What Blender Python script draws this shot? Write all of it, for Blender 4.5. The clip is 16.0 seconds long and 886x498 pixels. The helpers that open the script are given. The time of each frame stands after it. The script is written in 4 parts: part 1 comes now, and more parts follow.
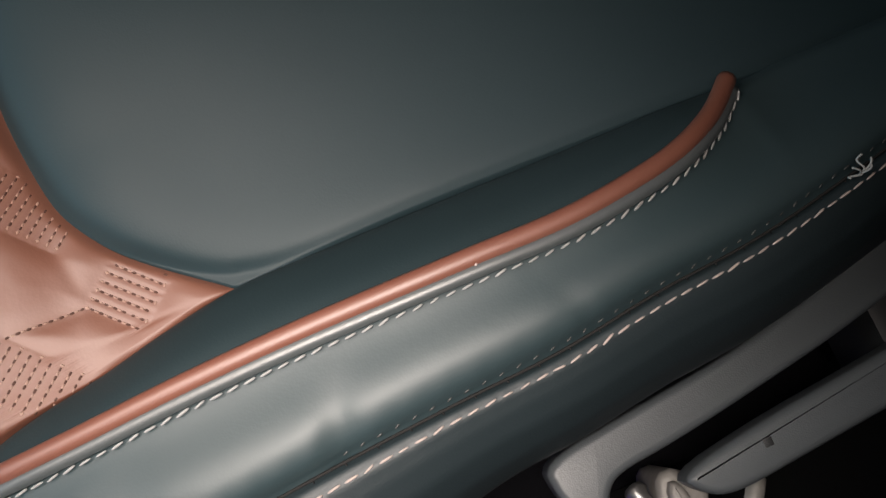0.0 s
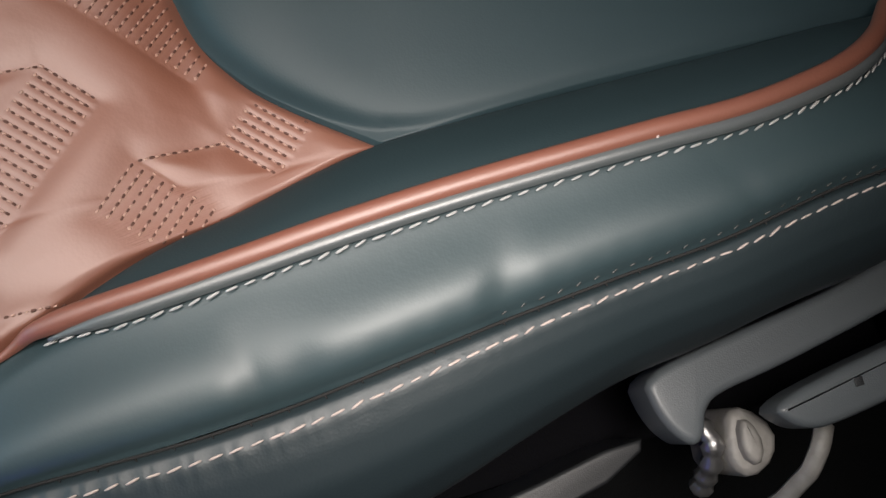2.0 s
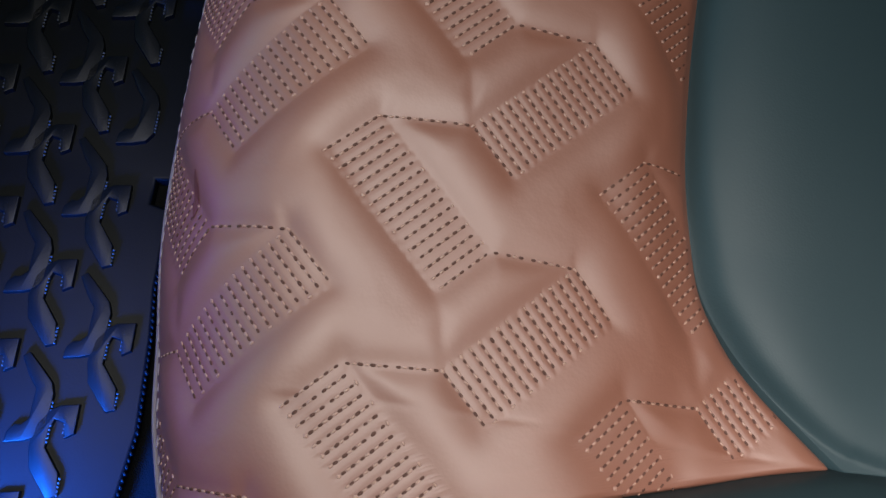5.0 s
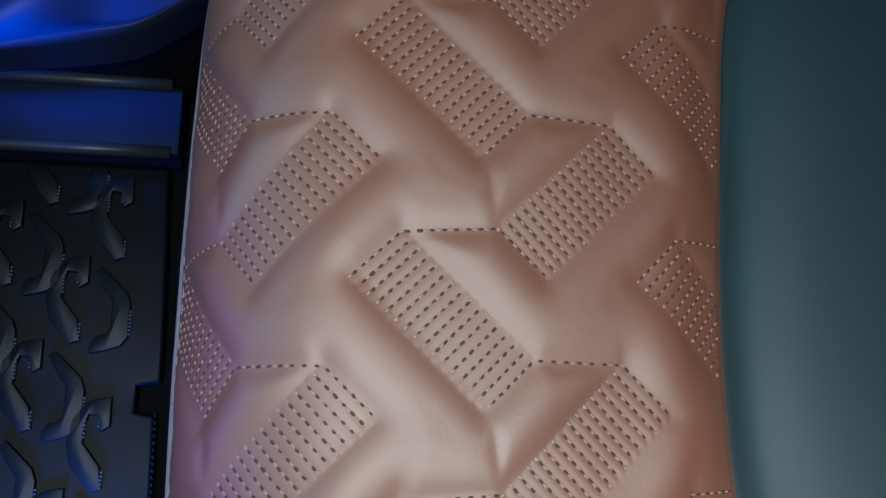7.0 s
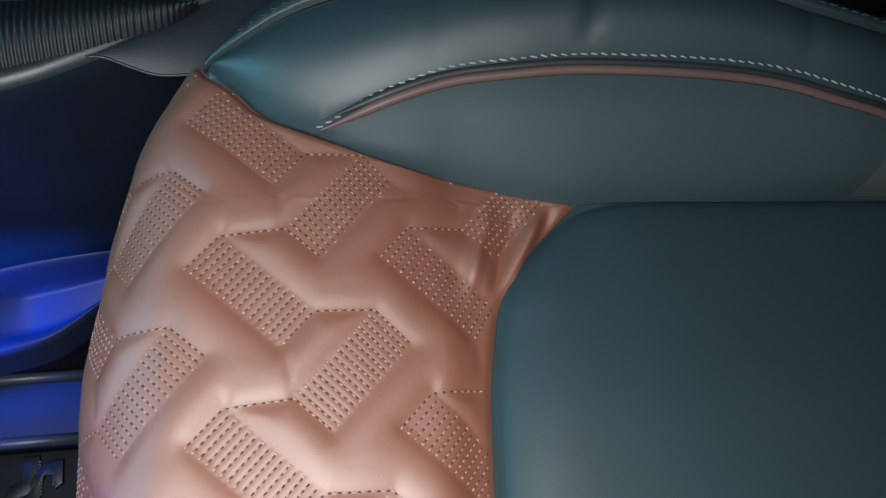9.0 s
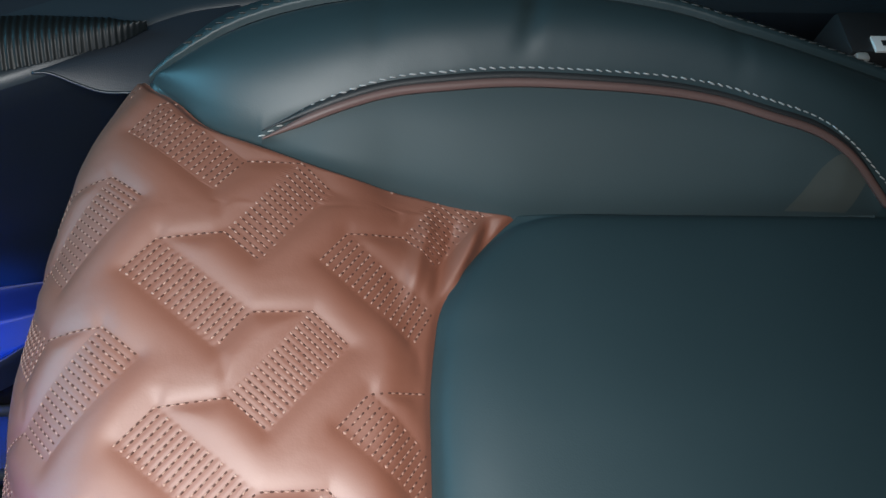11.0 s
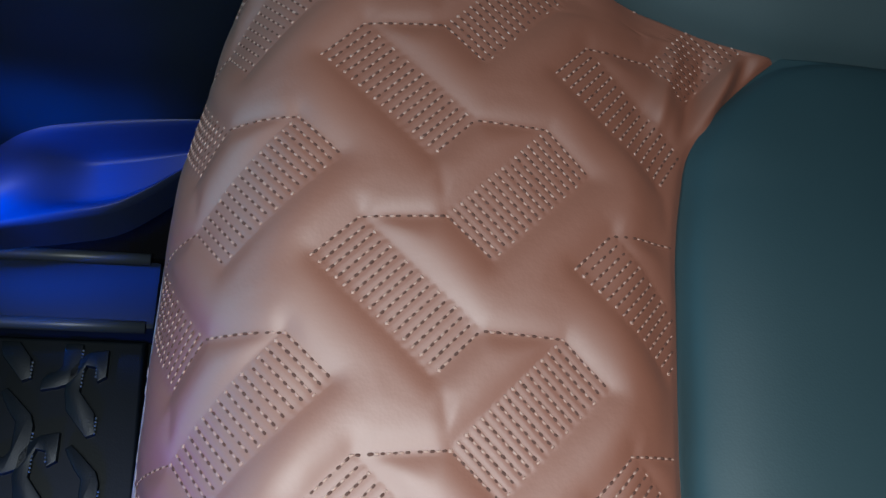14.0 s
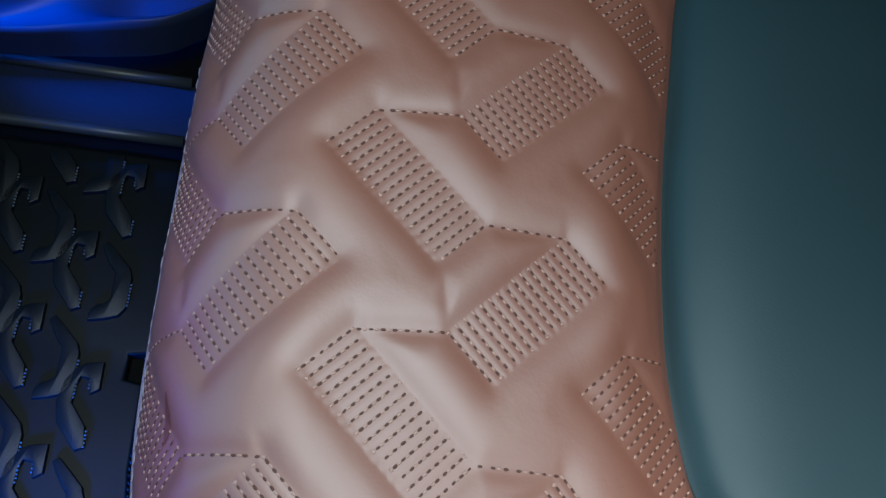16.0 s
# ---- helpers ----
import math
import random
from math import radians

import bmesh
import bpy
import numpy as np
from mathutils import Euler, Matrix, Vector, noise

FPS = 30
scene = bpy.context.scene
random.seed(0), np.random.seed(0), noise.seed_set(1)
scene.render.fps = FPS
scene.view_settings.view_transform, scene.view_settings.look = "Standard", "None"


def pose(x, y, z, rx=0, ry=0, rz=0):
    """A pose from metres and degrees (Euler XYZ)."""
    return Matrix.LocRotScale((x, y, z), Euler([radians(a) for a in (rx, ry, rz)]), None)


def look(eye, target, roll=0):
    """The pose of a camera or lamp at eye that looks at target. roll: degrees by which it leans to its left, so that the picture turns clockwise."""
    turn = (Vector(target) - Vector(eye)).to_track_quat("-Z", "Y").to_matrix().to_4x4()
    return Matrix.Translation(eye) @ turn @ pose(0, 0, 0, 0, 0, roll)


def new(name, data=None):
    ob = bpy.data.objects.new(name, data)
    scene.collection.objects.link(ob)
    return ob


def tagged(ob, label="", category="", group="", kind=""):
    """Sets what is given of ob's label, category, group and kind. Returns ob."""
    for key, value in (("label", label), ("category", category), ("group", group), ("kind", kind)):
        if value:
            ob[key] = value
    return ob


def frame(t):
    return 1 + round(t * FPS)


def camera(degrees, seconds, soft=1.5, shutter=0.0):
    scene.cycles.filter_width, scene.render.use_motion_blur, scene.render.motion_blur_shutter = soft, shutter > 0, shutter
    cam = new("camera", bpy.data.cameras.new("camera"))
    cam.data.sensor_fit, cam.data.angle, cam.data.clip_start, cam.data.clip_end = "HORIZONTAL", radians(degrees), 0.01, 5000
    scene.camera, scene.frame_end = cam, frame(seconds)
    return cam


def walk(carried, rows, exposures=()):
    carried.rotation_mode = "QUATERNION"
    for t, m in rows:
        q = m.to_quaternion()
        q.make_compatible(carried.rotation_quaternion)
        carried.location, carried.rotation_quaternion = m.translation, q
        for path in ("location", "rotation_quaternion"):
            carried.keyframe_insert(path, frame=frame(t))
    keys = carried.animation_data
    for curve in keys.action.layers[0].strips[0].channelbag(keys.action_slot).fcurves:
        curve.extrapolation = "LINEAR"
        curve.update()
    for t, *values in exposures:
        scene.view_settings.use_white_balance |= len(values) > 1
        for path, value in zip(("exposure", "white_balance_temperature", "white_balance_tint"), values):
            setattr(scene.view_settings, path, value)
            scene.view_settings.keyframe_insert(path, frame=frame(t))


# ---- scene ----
cam = camera(52.70, 16.0, soft=1.4)
PATH = [
    (0, pose(0.2220, -0.2604, 0.6297, 11.82, 1.25, -22.63)),
    (0.5, pose(0.2209, -0.2591, 0.6403, 12.46, 0.78, -24.48)),
    (1, pose(0.2154, -0.2587, 0.6332, 11.90, 0.37, -24.47)),
    (1.5, pose(0.1852, -0.2689, 0.6190, 11.76, -1.50, -21.51)),
    (2, pose(0.1368, -0.2752, 0.6086, 11.92, -4.55, -16.69)),
    (2.5, pose(0.0748, -0.2766, 0.5914, 12.11, -8.45, -10.28)),
    (3, pose(0.0236, -0.2802, 0.5763, 14.71, -10.52, -3.20)),
    (3.5, pose(0.0068, -0.2715, 0.5784, 14.54, -10.71, 2.72)),
    (4, pose(-0.0044, -0.2557, 0.5877, 15.20, -10.43, 6.44)),
    (4.2, pose(-0.0047, -0.2450, 0.5948, 15.07, -9.74, 7.22)),
    (6.3, pose(-0.0211, -0.1369, 0.5781, 13.26, -9.05, 5.45)),
    (6.5, pose(-0.0224, -0.1246, 0.5776, 13.45, -9.14, 4.21)),
    (7, pose(-0.0285, -0.0905, 0.5857, 15.14, -9.16, 0.04)),
    (7.5, pose(-0.0311, -0.0461, 0.6217, 18.01, -8.66, -3.83)),
    (8, pose(-0.0116, -0.0185, 0.6680, 20.35, -7.56, -5.23)),
    (8.5, pose(0.0088, -0.0197, 0.6950, 21.52, -7.47, -5.59)),
    (9, pose(0.0292, -0.0235, 0.7060, 22.75, -8.06, -6.54)),
    (9.2, pose(0.0385, -0.0251, 0.7098, 23.06, -8.22, -6.75)),
    (11.3, pose(0.0411, -0.0659, 0.6933, 27.98, -9.82, -7.47)),
    (11.5, pose(0.0367, -0.0735, 0.6903, 27.97, -9.76, -7.03)),
    (12, pose(0.0202, -0.0872, 0.6776, 27.13, -10.05, -5.51)),
    (12.5, pose(0.0128, -0.0929, 0.6626, 26.41, -9.40, -3.80)),
    (13, pose(-0.0024, -0.0796, 0.6244, 25.59, -9.01, -2.00)),
    (13.5, pose(-0.0135, -0.0596, 0.6040, 24.30, -9.21, -1.12)),
    (14, pose(-0.0164, -0.0649, 0.5973, 23.52, -9.22, -0.50)),
    (14.5, pose(-0.0187, -0.0937, 0.5890, 23.41, -9.42, 0.30)),
    (15, pose(-0.0182, -0.1149, 0.5935, 22.44, -9.50, 1.21)),
    (15.5, pose(-0.0151, -0.1424, 0.5953, 22.37, -9.39, 2.38)),
    (16, pose(-0.0120, -0.1740, 0.5949, 21.91, -9.70, 3.70)),
]
EXPOSURES = [(0, -1.38, 7350, 18), (1, -1.38, 7500, 19), (1.6, -1.38, 7450, 18), (2.5, -1.3, 6500, 12), (3, -1.15, 6500, 12), (3.5, -1.23, 6750, 14), (4.2, -1.54, 6950, 15), (6.3, -1.27, 5900, -4), (7, -1.2, 5800, -4), (7.5, -1.07, 5650, -4), (8, -0.68, 6100, 2), (9, -0.12, 6450, 8), (11.3, -0.05, 6300, 9), (12.5, -0.42, 6400, 9), (13.2, -0.55, 6050, 4), (14, -0.68, 5750, 0), (14.5, -0.82, 5550, -3), (16, -1.2, 5450, -5)]
walk(cam, PATH, EXPOSURES)

SEAT, SIDE, FRONT_FILL, FOOT, SILL, TOE = 2.9, 0.90, 0.85, 0.95, 6.2, 0.10
# ---------------------------------------------------------------- world, lamps
world = bpy.data.worlds.new("dusk")
scene.world = world
world.use_nodes = True
bg = world.node_tree.nodes["Background"]
bg.inputs["Color"].default_value = (0.25, 0.5, 0.6, 1)
bg.inputs["Strength"].default_value = 0.035


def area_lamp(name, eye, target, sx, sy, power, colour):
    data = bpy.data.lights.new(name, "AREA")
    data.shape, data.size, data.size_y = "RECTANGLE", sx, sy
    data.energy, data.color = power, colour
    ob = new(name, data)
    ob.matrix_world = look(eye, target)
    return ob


# unseen fixed stand-ins for one torch that moves along with the camera
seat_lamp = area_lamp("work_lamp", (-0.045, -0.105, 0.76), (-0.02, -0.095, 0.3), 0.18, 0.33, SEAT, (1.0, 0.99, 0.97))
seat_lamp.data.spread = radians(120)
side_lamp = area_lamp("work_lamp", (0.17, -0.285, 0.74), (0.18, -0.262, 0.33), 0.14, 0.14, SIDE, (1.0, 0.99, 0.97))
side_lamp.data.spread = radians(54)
# unseen teal fill in front, added to tint leather that faces forward
front_fill = area_lamp("dash_ambient_light", (-0.55, 0.05, 0.60), (0.1, 0.0, 0.32), 0.7, 0.30, FRONT_FILL, (0.20, 0.68, 0.95))
front_fill.data.spread = radians(64)
strip = area_lamp("footwell_lamp", (-0.32, 0.165, 0.165), (-0.22, 0.188, 0.085), 0.04, 0.04, FOOT, (0.006, 0.13, 1.0))
strip.data.spread = radians(52)
sill = area_lamp("sill_lamp", (-0.22, -0.38, 0.16), (-0.18, -0.26, 0.0), 0.05, 0.10, SILL, (0.006, 0.13, 1.0))
sill.data.spread = radians(70)
# unseen violet fill, added to tint the tan panel's front roll
toe = area_lamp("footwell_lamp", (-0.50, -0.12, 0.30), (-0.05, -0.11, 0.285), 0.30, 0.03, TOE, (0.14, 0.05, 1.0))
toe.data.spread = radians(40)
# unseen blue fill, added to tint the near nose of the seat
nose_fill = area_lamp("door_strip_lamp", (-0.25, -0.46, 0.30), (-0.05, -0.20, 0.31), 0.30, 0.02, 0.18, (0.05, 0.08, 1.0))
nose_fill.data.spread = radians(100)


# ---------------------------------------------------------------- materials
def material(name, colour, rough=0.5, metal=0.0, spec=0.5, grain=600.0, bump=0.15, mottle=0.12, mottle_size=14.0, second=None, coat=0.0, ior=1.5, waves=0.0, wave_size=45.0):
    """Two scales of variation: fine grain as relief, broad mottling of colour and gloss."""
    m = bpy.data.materials.new(name)
    m.use_nodes = True
    t = m.node_tree
    n, l = t.nodes, t.links
    b = n["Principled BSDF"]
    b.inputs["Metallic"].default_value = metal
    b.inputs["IOR"].default_value = ior
    b.inputs["Specular IOR Level"].default_value = spec
    b.inputs["Coat Weight"].default_value, b.inputs["Coat Roughness"].default_value = coat, 0.6
    co = n.new("ShaderNodeTexCoord")
    broad = n.new("ShaderNodeTexNoise")
    broad.inputs["Scale"].default_value, broad.inputs["Detail"].default_value = mottle_size, 4
    l.new(co.outputs["Object"], broad.inputs["Vector"])
    mix = n.new("ShaderNodeMix")
    mix.data_type = "RGBA"
    dark = tuple(c * (1 - mottle) for c in colour)
    light = second or tuple(min(1, c * (1 + mottle)) for c in colour)
    mix.inputs["A"].default_value, mix.inputs["B"].default_value = (*dark, 1), (*light, 1)
    l.new(broad.outputs["Fac"], mix.inputs["Factor"])
    l.new(mix.outputs["Result"], b.inputs["Base Color"])
    span = n.new("ShaderNodeMapRange")
    span.inputs["To Min"].default_value, span.inputs["To Max"].default_value = rough * 0.88, min(1, rough * 1.12)
    l.new(broad.outputs["Fac"], span.inputs["Value"])
    l.new(span.outputs["Result"], b.inputs["Roughness"])
    if bump:
        fine = n.new("ShaderNodeTexVoronoi")
        fine.inputs["Scale"].default_value = grain
        l.new(co.outputs["Object"], fine.inputs["Vector"])
        bp = n.new("ShaderNodeBump")
        bp.inputs["Strength"].default_value, bp.inputs["Distance"].default_value = bump, 0.0004
        l.new(fine.outputs["Distance"], bp.inputs["Height"])
        if waves:
            roll = n.new("ShaderNodeTexNoise")
            roll.inputs["Scale"].default_value, roll.inputs["Detail"].default_value = wave_size, 3
            l.new(co.outputs["Object"], roll.inputs["Vector"])
            swell = n.new("ShaderNodeBump")
            swell.inputs["Strength"].default_value, swell.inputs["Distance"].default_value = waves, 0.002
            l.new(roll.outputs["Fac"], swell.inputs["Height"])
            l.new(swell.outputs["Normal"], bp.inputs["Normal"])
        l.new(bp.outputs["Normal"], b.inputs["Normal"])
    return m


TAN = material("tan_leather", (0.175, 0.0585, 0.032), 0.56, spec=1.0, ior=1.58, waves=0.14, wave_size=60, grain=900, bump=0.05, mottle=0.10, mottle_size=9)
TAN_PIPE = material("tan_piping", (0.185, 0.065, 0.042), 0.48, spec=1.0, grain=900, bump=0.1)
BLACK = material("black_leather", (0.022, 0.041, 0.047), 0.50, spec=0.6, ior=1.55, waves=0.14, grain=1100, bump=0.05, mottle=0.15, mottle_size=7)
BLACK_SOFT = material("soft_black_leather", (0.017, 0.034, 0.040), 0.56, spec=0.36, waves=0.15, wave_size=20, grain=1100, bump=0.06, mottle=0.15, mottle_size=6)
# paler tone only for the painted light on the panel end
LIT_PATCH = material("lit_patch_leather", (0.060, 0.068, 0.063), 0.6, grain=900, bump=0.1)
# darker than BLACK: shade on the near skirt put into its colour
SKIRT = material("shaded_skirt_leather", (0.012, 0.021, 0.025), 0.52, spec=0.6, waves=0.2, grain=1000, bump=0.12, mottle=0.15, mottle_size=6)
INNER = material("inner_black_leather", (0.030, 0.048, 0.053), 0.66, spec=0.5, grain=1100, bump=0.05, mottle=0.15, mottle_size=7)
# paler than black leather: the near welt's sheen put into the colour
WELT = material("welt_sheen_leather", (0.07, 0.08, 0.083), 0.42, spec=1.0, grain=1100, bump=0.1)
# shaded copy of INNER: the near panel's shade is put into its colour
WEDGE = material("shaded_inner_leather", (0.013, 0.026, 0.030), 0.62, spec=0.35, grain=1100, bump=0.10, mottle=0.15, mottle_size=6)
# darker than TAN_PIPE: weaker light on the far piping put into its colour
PIPE_DIM = material("dim_far_piping", (0.12, 0.070, 0.062), 0.5, grain=900, bump=0.1)
HOLE_BROWN = material("stitch_hole_brown", (0.085, 0.040, 0.030), 0.7, spec=0.2, grain=3000, bump=0.1)
GLINT = material("thread_glint_tan", (0.35, 0.21, 0.165), 0.42, grain=3000, bump=0.1)
THREAD_PALE = material("pale_thread", (0.33, 0.33, 0.33), 0.55, grain=3000, bump=0.2)
THREAD_FAR = material("grey_thread", (0.33, 0.34, 0.335), 0.4, grain=3000, bump=0.2)
THREAD_PINK = material("pink_thread", (0.40, 0.325, 0.30), 0.55, grain=3000, bump=0.2)
THREAD_DIM = material("dim_thread", (0.042, 0.045, 0.045), 0.5, grain=3000, bump=0.2)
HEM = material("hem_thread", (0.2, 0.16, 0.19), 0.5, grain=3000, bump=0.2)
PLASTIC = material("grey_plastic", (0.078, 0.090, 0.098), 0.42, grain=1500, bump=0.15, mottle_size=5)
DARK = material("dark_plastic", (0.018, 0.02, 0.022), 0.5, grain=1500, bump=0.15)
# lighter and bluer than the mat: footwell light put into the colour
BORDER = material("blue_lit_border_rubber", (0.012, 0.017, 0.030), 0.5, spec=0.12, grain=900, bump=0.1)
TICK = material("seam_dark_matte", (0.02, 0.02, 0.02), 0.9, spec=0.1, bump=0)
INLAY = material("inlay_plastic", (0.008, 0.011, 0.012), 0.45, spec=0.3, grain=900, bump=0.1)
# far paler than the ribs: glints on the teeth put into the colour
TOOTH = material("tooth_glint_rubber", (0.11, 0.125, 0.135), 0.3, grain=900, bump=0)
# paler than the border: the highlight on its lips put into the colour
LIP = material("lip_highlight_rubber", (0.03, 0.036, 0.043), 0.42, grain=900, bump=0.1)
NAVY = material("console_plastic", (0.012, 0.018, 0.026), 0.5, grain=1500, bump=0.15)
TRIMGREY = material("console_edge", (0.020, 0.031, 0.040), 0.36, grain=1500, bump=0.1)
RUBBER = material("mat_rubber", (0.0022, 0.0040, 0.0058), 0.5, spec=0.22, grain=700, bump=0.1, mottle_size=12)
# lighter than RUBBER: gloss on the ribs is put into the colour
RIB = material("raised_rubber", (0.0036, 0.0060, 0.0080), 0.45, spec=0.35, grain=900, bump=0.15)
CARPET = material("carpet", (0.007, 0.0075, 0.008), 0.95, spec=0.1, grain=900, bump=0.8)
STEEL = material("rail_steel", (0.42, 0.42, 0.42), 0.38, metal=0.9, grain=800, bump=0.2)
ROOF = material("headlining", (0.35, 0.34, 0.32), 0.9, spec=0.1, grain=900, bump=0.3)
GLOSS = material("glossy_plastic", (0.014, 0.019, 0.042), 0.4, spec=0.2, grain=900, bump=0.03)
COVER = material("cover_plastic", (0.022, 0.065, 0.078), 0.38, grain=900, bump=0.1)
COVER_PALE = material("pale_cover_plastic", (0.075, 0.125, 0.135), 0.36, grain=900, bump=0.1)
ALLOY = material("cast_alloy", (0.26, 0.25, 0.235), 0.55, metal=0.2, grain=350, bump=0.5, mottle=0.4, mottle_size=120)
SMEAR = material("leather_smear", (0.125, 0.038, 0.026), 0.55, grain=900, bump=0.1)
# near black: paints the shade under the shell and around the rail
PITCH = material("shade_black", (0.004, 0.004, 0.005), 0.95, spec=0.05, grain=900, bump=0.5)
PEG = material("pale_plastic", (0.3, 0.31, 0.3), 0.5, grain=900, bump=0.05)
WHITE = material("white_label", (0.75, 0.75, 0.74), 0.5, grain=900, bump=0.05)


# ---------------------------------------------------------------- mesh helpers
def mesh_ob(name, verts, faces, mat, parent=None, label="", smooth=True):
    me = bpy.data.meshes.new(name)
    me.from_pydata([tuple(map(float, v)) for v in verts], [], [tuple(map(int, f)) for f in faces])
    me.materials.append(mat)
    me.polygons.foreach_set("use_smooth", [smooth] * len(me.polygons))
    me.update()
    ob = new(name, me)
    if parent is not None:
        ob.parent = parent
    if label:
        ob["label"] = label
    return ob


def part(name, bm, mat, parent=None, label="", smooth=True):
    me = bpy.data.meshes.new(name)
    bmesh.ops.recalc_face_normals(bm, faces=bm.faces)
    bm.to_mesh(me)
    bm.free()
    me.materials.append(mat)
    me.polygons.foreach_set("use_smooth", [True] * len(me.polygons))
    me.set_sharp_from_angle(angle=radians(50 if smooth else 28))
    ob = new(name, me)
    if parent is not None:
        ob.parent = parent
    if label:
        ob["label"] = label
    return ob


def thing(name, label, category, at=(0, 0, 0), group="", kind=""):
    ob = new(name)
    ob.location = at
    return tagged(ob, label, category, group, kind)


def grid_faces(nu, nv, flip=False):
    i, j = np.meshgrid(np.arange(nu - 1), np.arange(nv - 1), indexing="ij")
    a = (i * nv + j).ravel()
    f = np.stack([a, a + nv, a + nv + 1, a + 1], 1)
    return f[:, ::-1] if flip else f


def grid_ob(name, pts, mat, parent=None, label="", flip=False):
    """A sheet from an array of points, rows x columns x 3."""
    nu, nv, _ = pts.shape
    return mesh_ob(name, pts.reshape(-1, 3), grid_faces(nu, nv, flip), mat, parent, label)


def tube_ob(name, line, radius, mat, parent=None, label="", sides=10, flat=1.0):
    line = np.asarray(line, float)
    tang = np.gradient(line, axis=0)
    tang /= np.linalg.norm(tang, axis=1)[:, None] + 1e-12
    side = np.cross(tang, (0, 0, 1.0))
    side /= np.linalg.norm(side, axis=1)[:, None] + 1e-12
    up = np.cross(side, tang)
    rad = np.broadcast_to(radius, len(line))[:, None, None]
    a = np.linspace(0, 2 * np.pi, sides, endpoint=False)
    ring = side[:, None] * np.cos(a)[None, :, None] + up[:, None] * np.sin(a)[None, :, None] * flat
    pts = line[:, None] + ring * rad
    pts = np.concatenate([pts, pts[:, :1]], 1)
    n, k, _ = pts.shape
    faces = [tuple(f) for f in grid_faces(n, k)]
    faces.append(tuple(range(k - 1)))
    faces.append(tuple((n - 1) * k + i for i in range(k - 1))[::-1])
    return mesh_ob(name, pts.reshape(-1, 3), faces, mat, parent, label)


def box_bm(x0, x1, y0, y1, z0, z1, bevel=0.003, segments=2):
    bm = bmesh.new()
    bmesh.ops.create_cube(bm, size=1)
    bmesh.ops.scale(bm, vec=(x1 - x0, y1 - y0, z1 - z0), verts=bm.verts)
    bmesh.ops.translate(bm, vec=((x0 + x1) / 2, (y0 + y1) / 2, (z0 + z1) / 2), verts=bm.verts)
    if bevel:
        bmesh.ops.bevel(bm, geom=bm.edges[:], offset=bevel, segments=segments, affect="EDGES", profile=0.6)
    return bm


def smooth_curve(xs, ys):
    """A soft interpolation through a few knots (monotone in x)."""
    xs, ys = np.asarray(xs, float), np.asarray(ys, float)
    d = np.diff(ys) / np.diff(xs)
    m = np.r_[d[0], (d[1:] + d[:-1]) / 2, d[-1]]

    def f(x):
        x = np.clip(np.asarray(x, float), xs[0], xs[-1])
        k = np.clip(np.searchsorted(xs, x) - 1, 0, len(xs) - 2)
        h = xs[k + 1] - xs[k]
        t = (x - xs[k]) / h
        return ((2 * t**3 - 3 * t**2 + 1) * ys[k] + (t**3 - 2 * t**2 + t) * h * m[k]
                + (-2 * t**3 + 3 * t**2) * ys[k + 1] + (t**3 - t**2) * h * m[k + 1])
    return f


def resample(line, step):
    line = np.asarray(line, float)
    seg = np.linalg.norm(np.diff(line, axis=0), axis=1)
    s = np.r_[0, np.cumsum(seg)]
    n = max(2, int(round(s[-1] / step)) + 1)
    q = np.linspace(0, s[-1], n)
    return np.stack([np.interp(q, s, line[:, k]) for k in range(3)], 1)


def bead(length, width, height):
    """A small thread capsule along x: 6-sided, tapered at both ends."""
    rings = [(-0.5, 0.45), (-0.28, 1.0), (0.28, 1.0), (0.5, 0.45)]
    v = []
    for x, r in rings:
        for k in range(6):
            a = math.pi * k / 3
            v.append((x * length, r * width / 2 * math.cos(a), r * height / 2 * math.sin(a)))
    f = []
    for i in range(3):
        for k in range(6):
            f.append((i * 6 + k, i * 6 + (k + 1) % 6, (i + 1) * 6 + (k + 1) % 6, (i + 1) * 6 + k))
    f += [tuple(range(5, -1, -1)), tuple(range(18, 24))]
    return np.array(v), f


def beads_ob(name, places, ways, normals, size, mat, parent, label="", twist=0.0, jitter=0.07):
    """Many thread stitches in one mesh: each a capsule laid along its way on the surface."""
    base, faces = bead(*size)
    rng = np.random.default_rng(len(places))
    vs, fs = [], []
    for i, (p, w, n) in enumerate(zip(places, ways, normals)):
        n = n / (np.linalg.norm(n) + 1e-12)
        w = w - n * (w @ n)
        w = w / (np.linalg.norm(w) + 1e-12)
        s = np.cross(n, w)
        a = twist + rng.normal(0, jitter)
        w, s = w * math.cos(a) + s * math.sin(a), s * math.cos(a) - w * math.sin(a)
        k = 1 + rng.normal(0, 0.08)
        vs.append(p + k * (base[:, :1] * w + base[:, 1:2] * s + base[:, 2:] * n))
        fs += [tuple(j + 24 * i for j in f) for f in faces]
    ob = mesh_ob(name, np.concatenate(vs), fs, mat, parent, label)
    ob["kind"] = "stuff"
    return ob


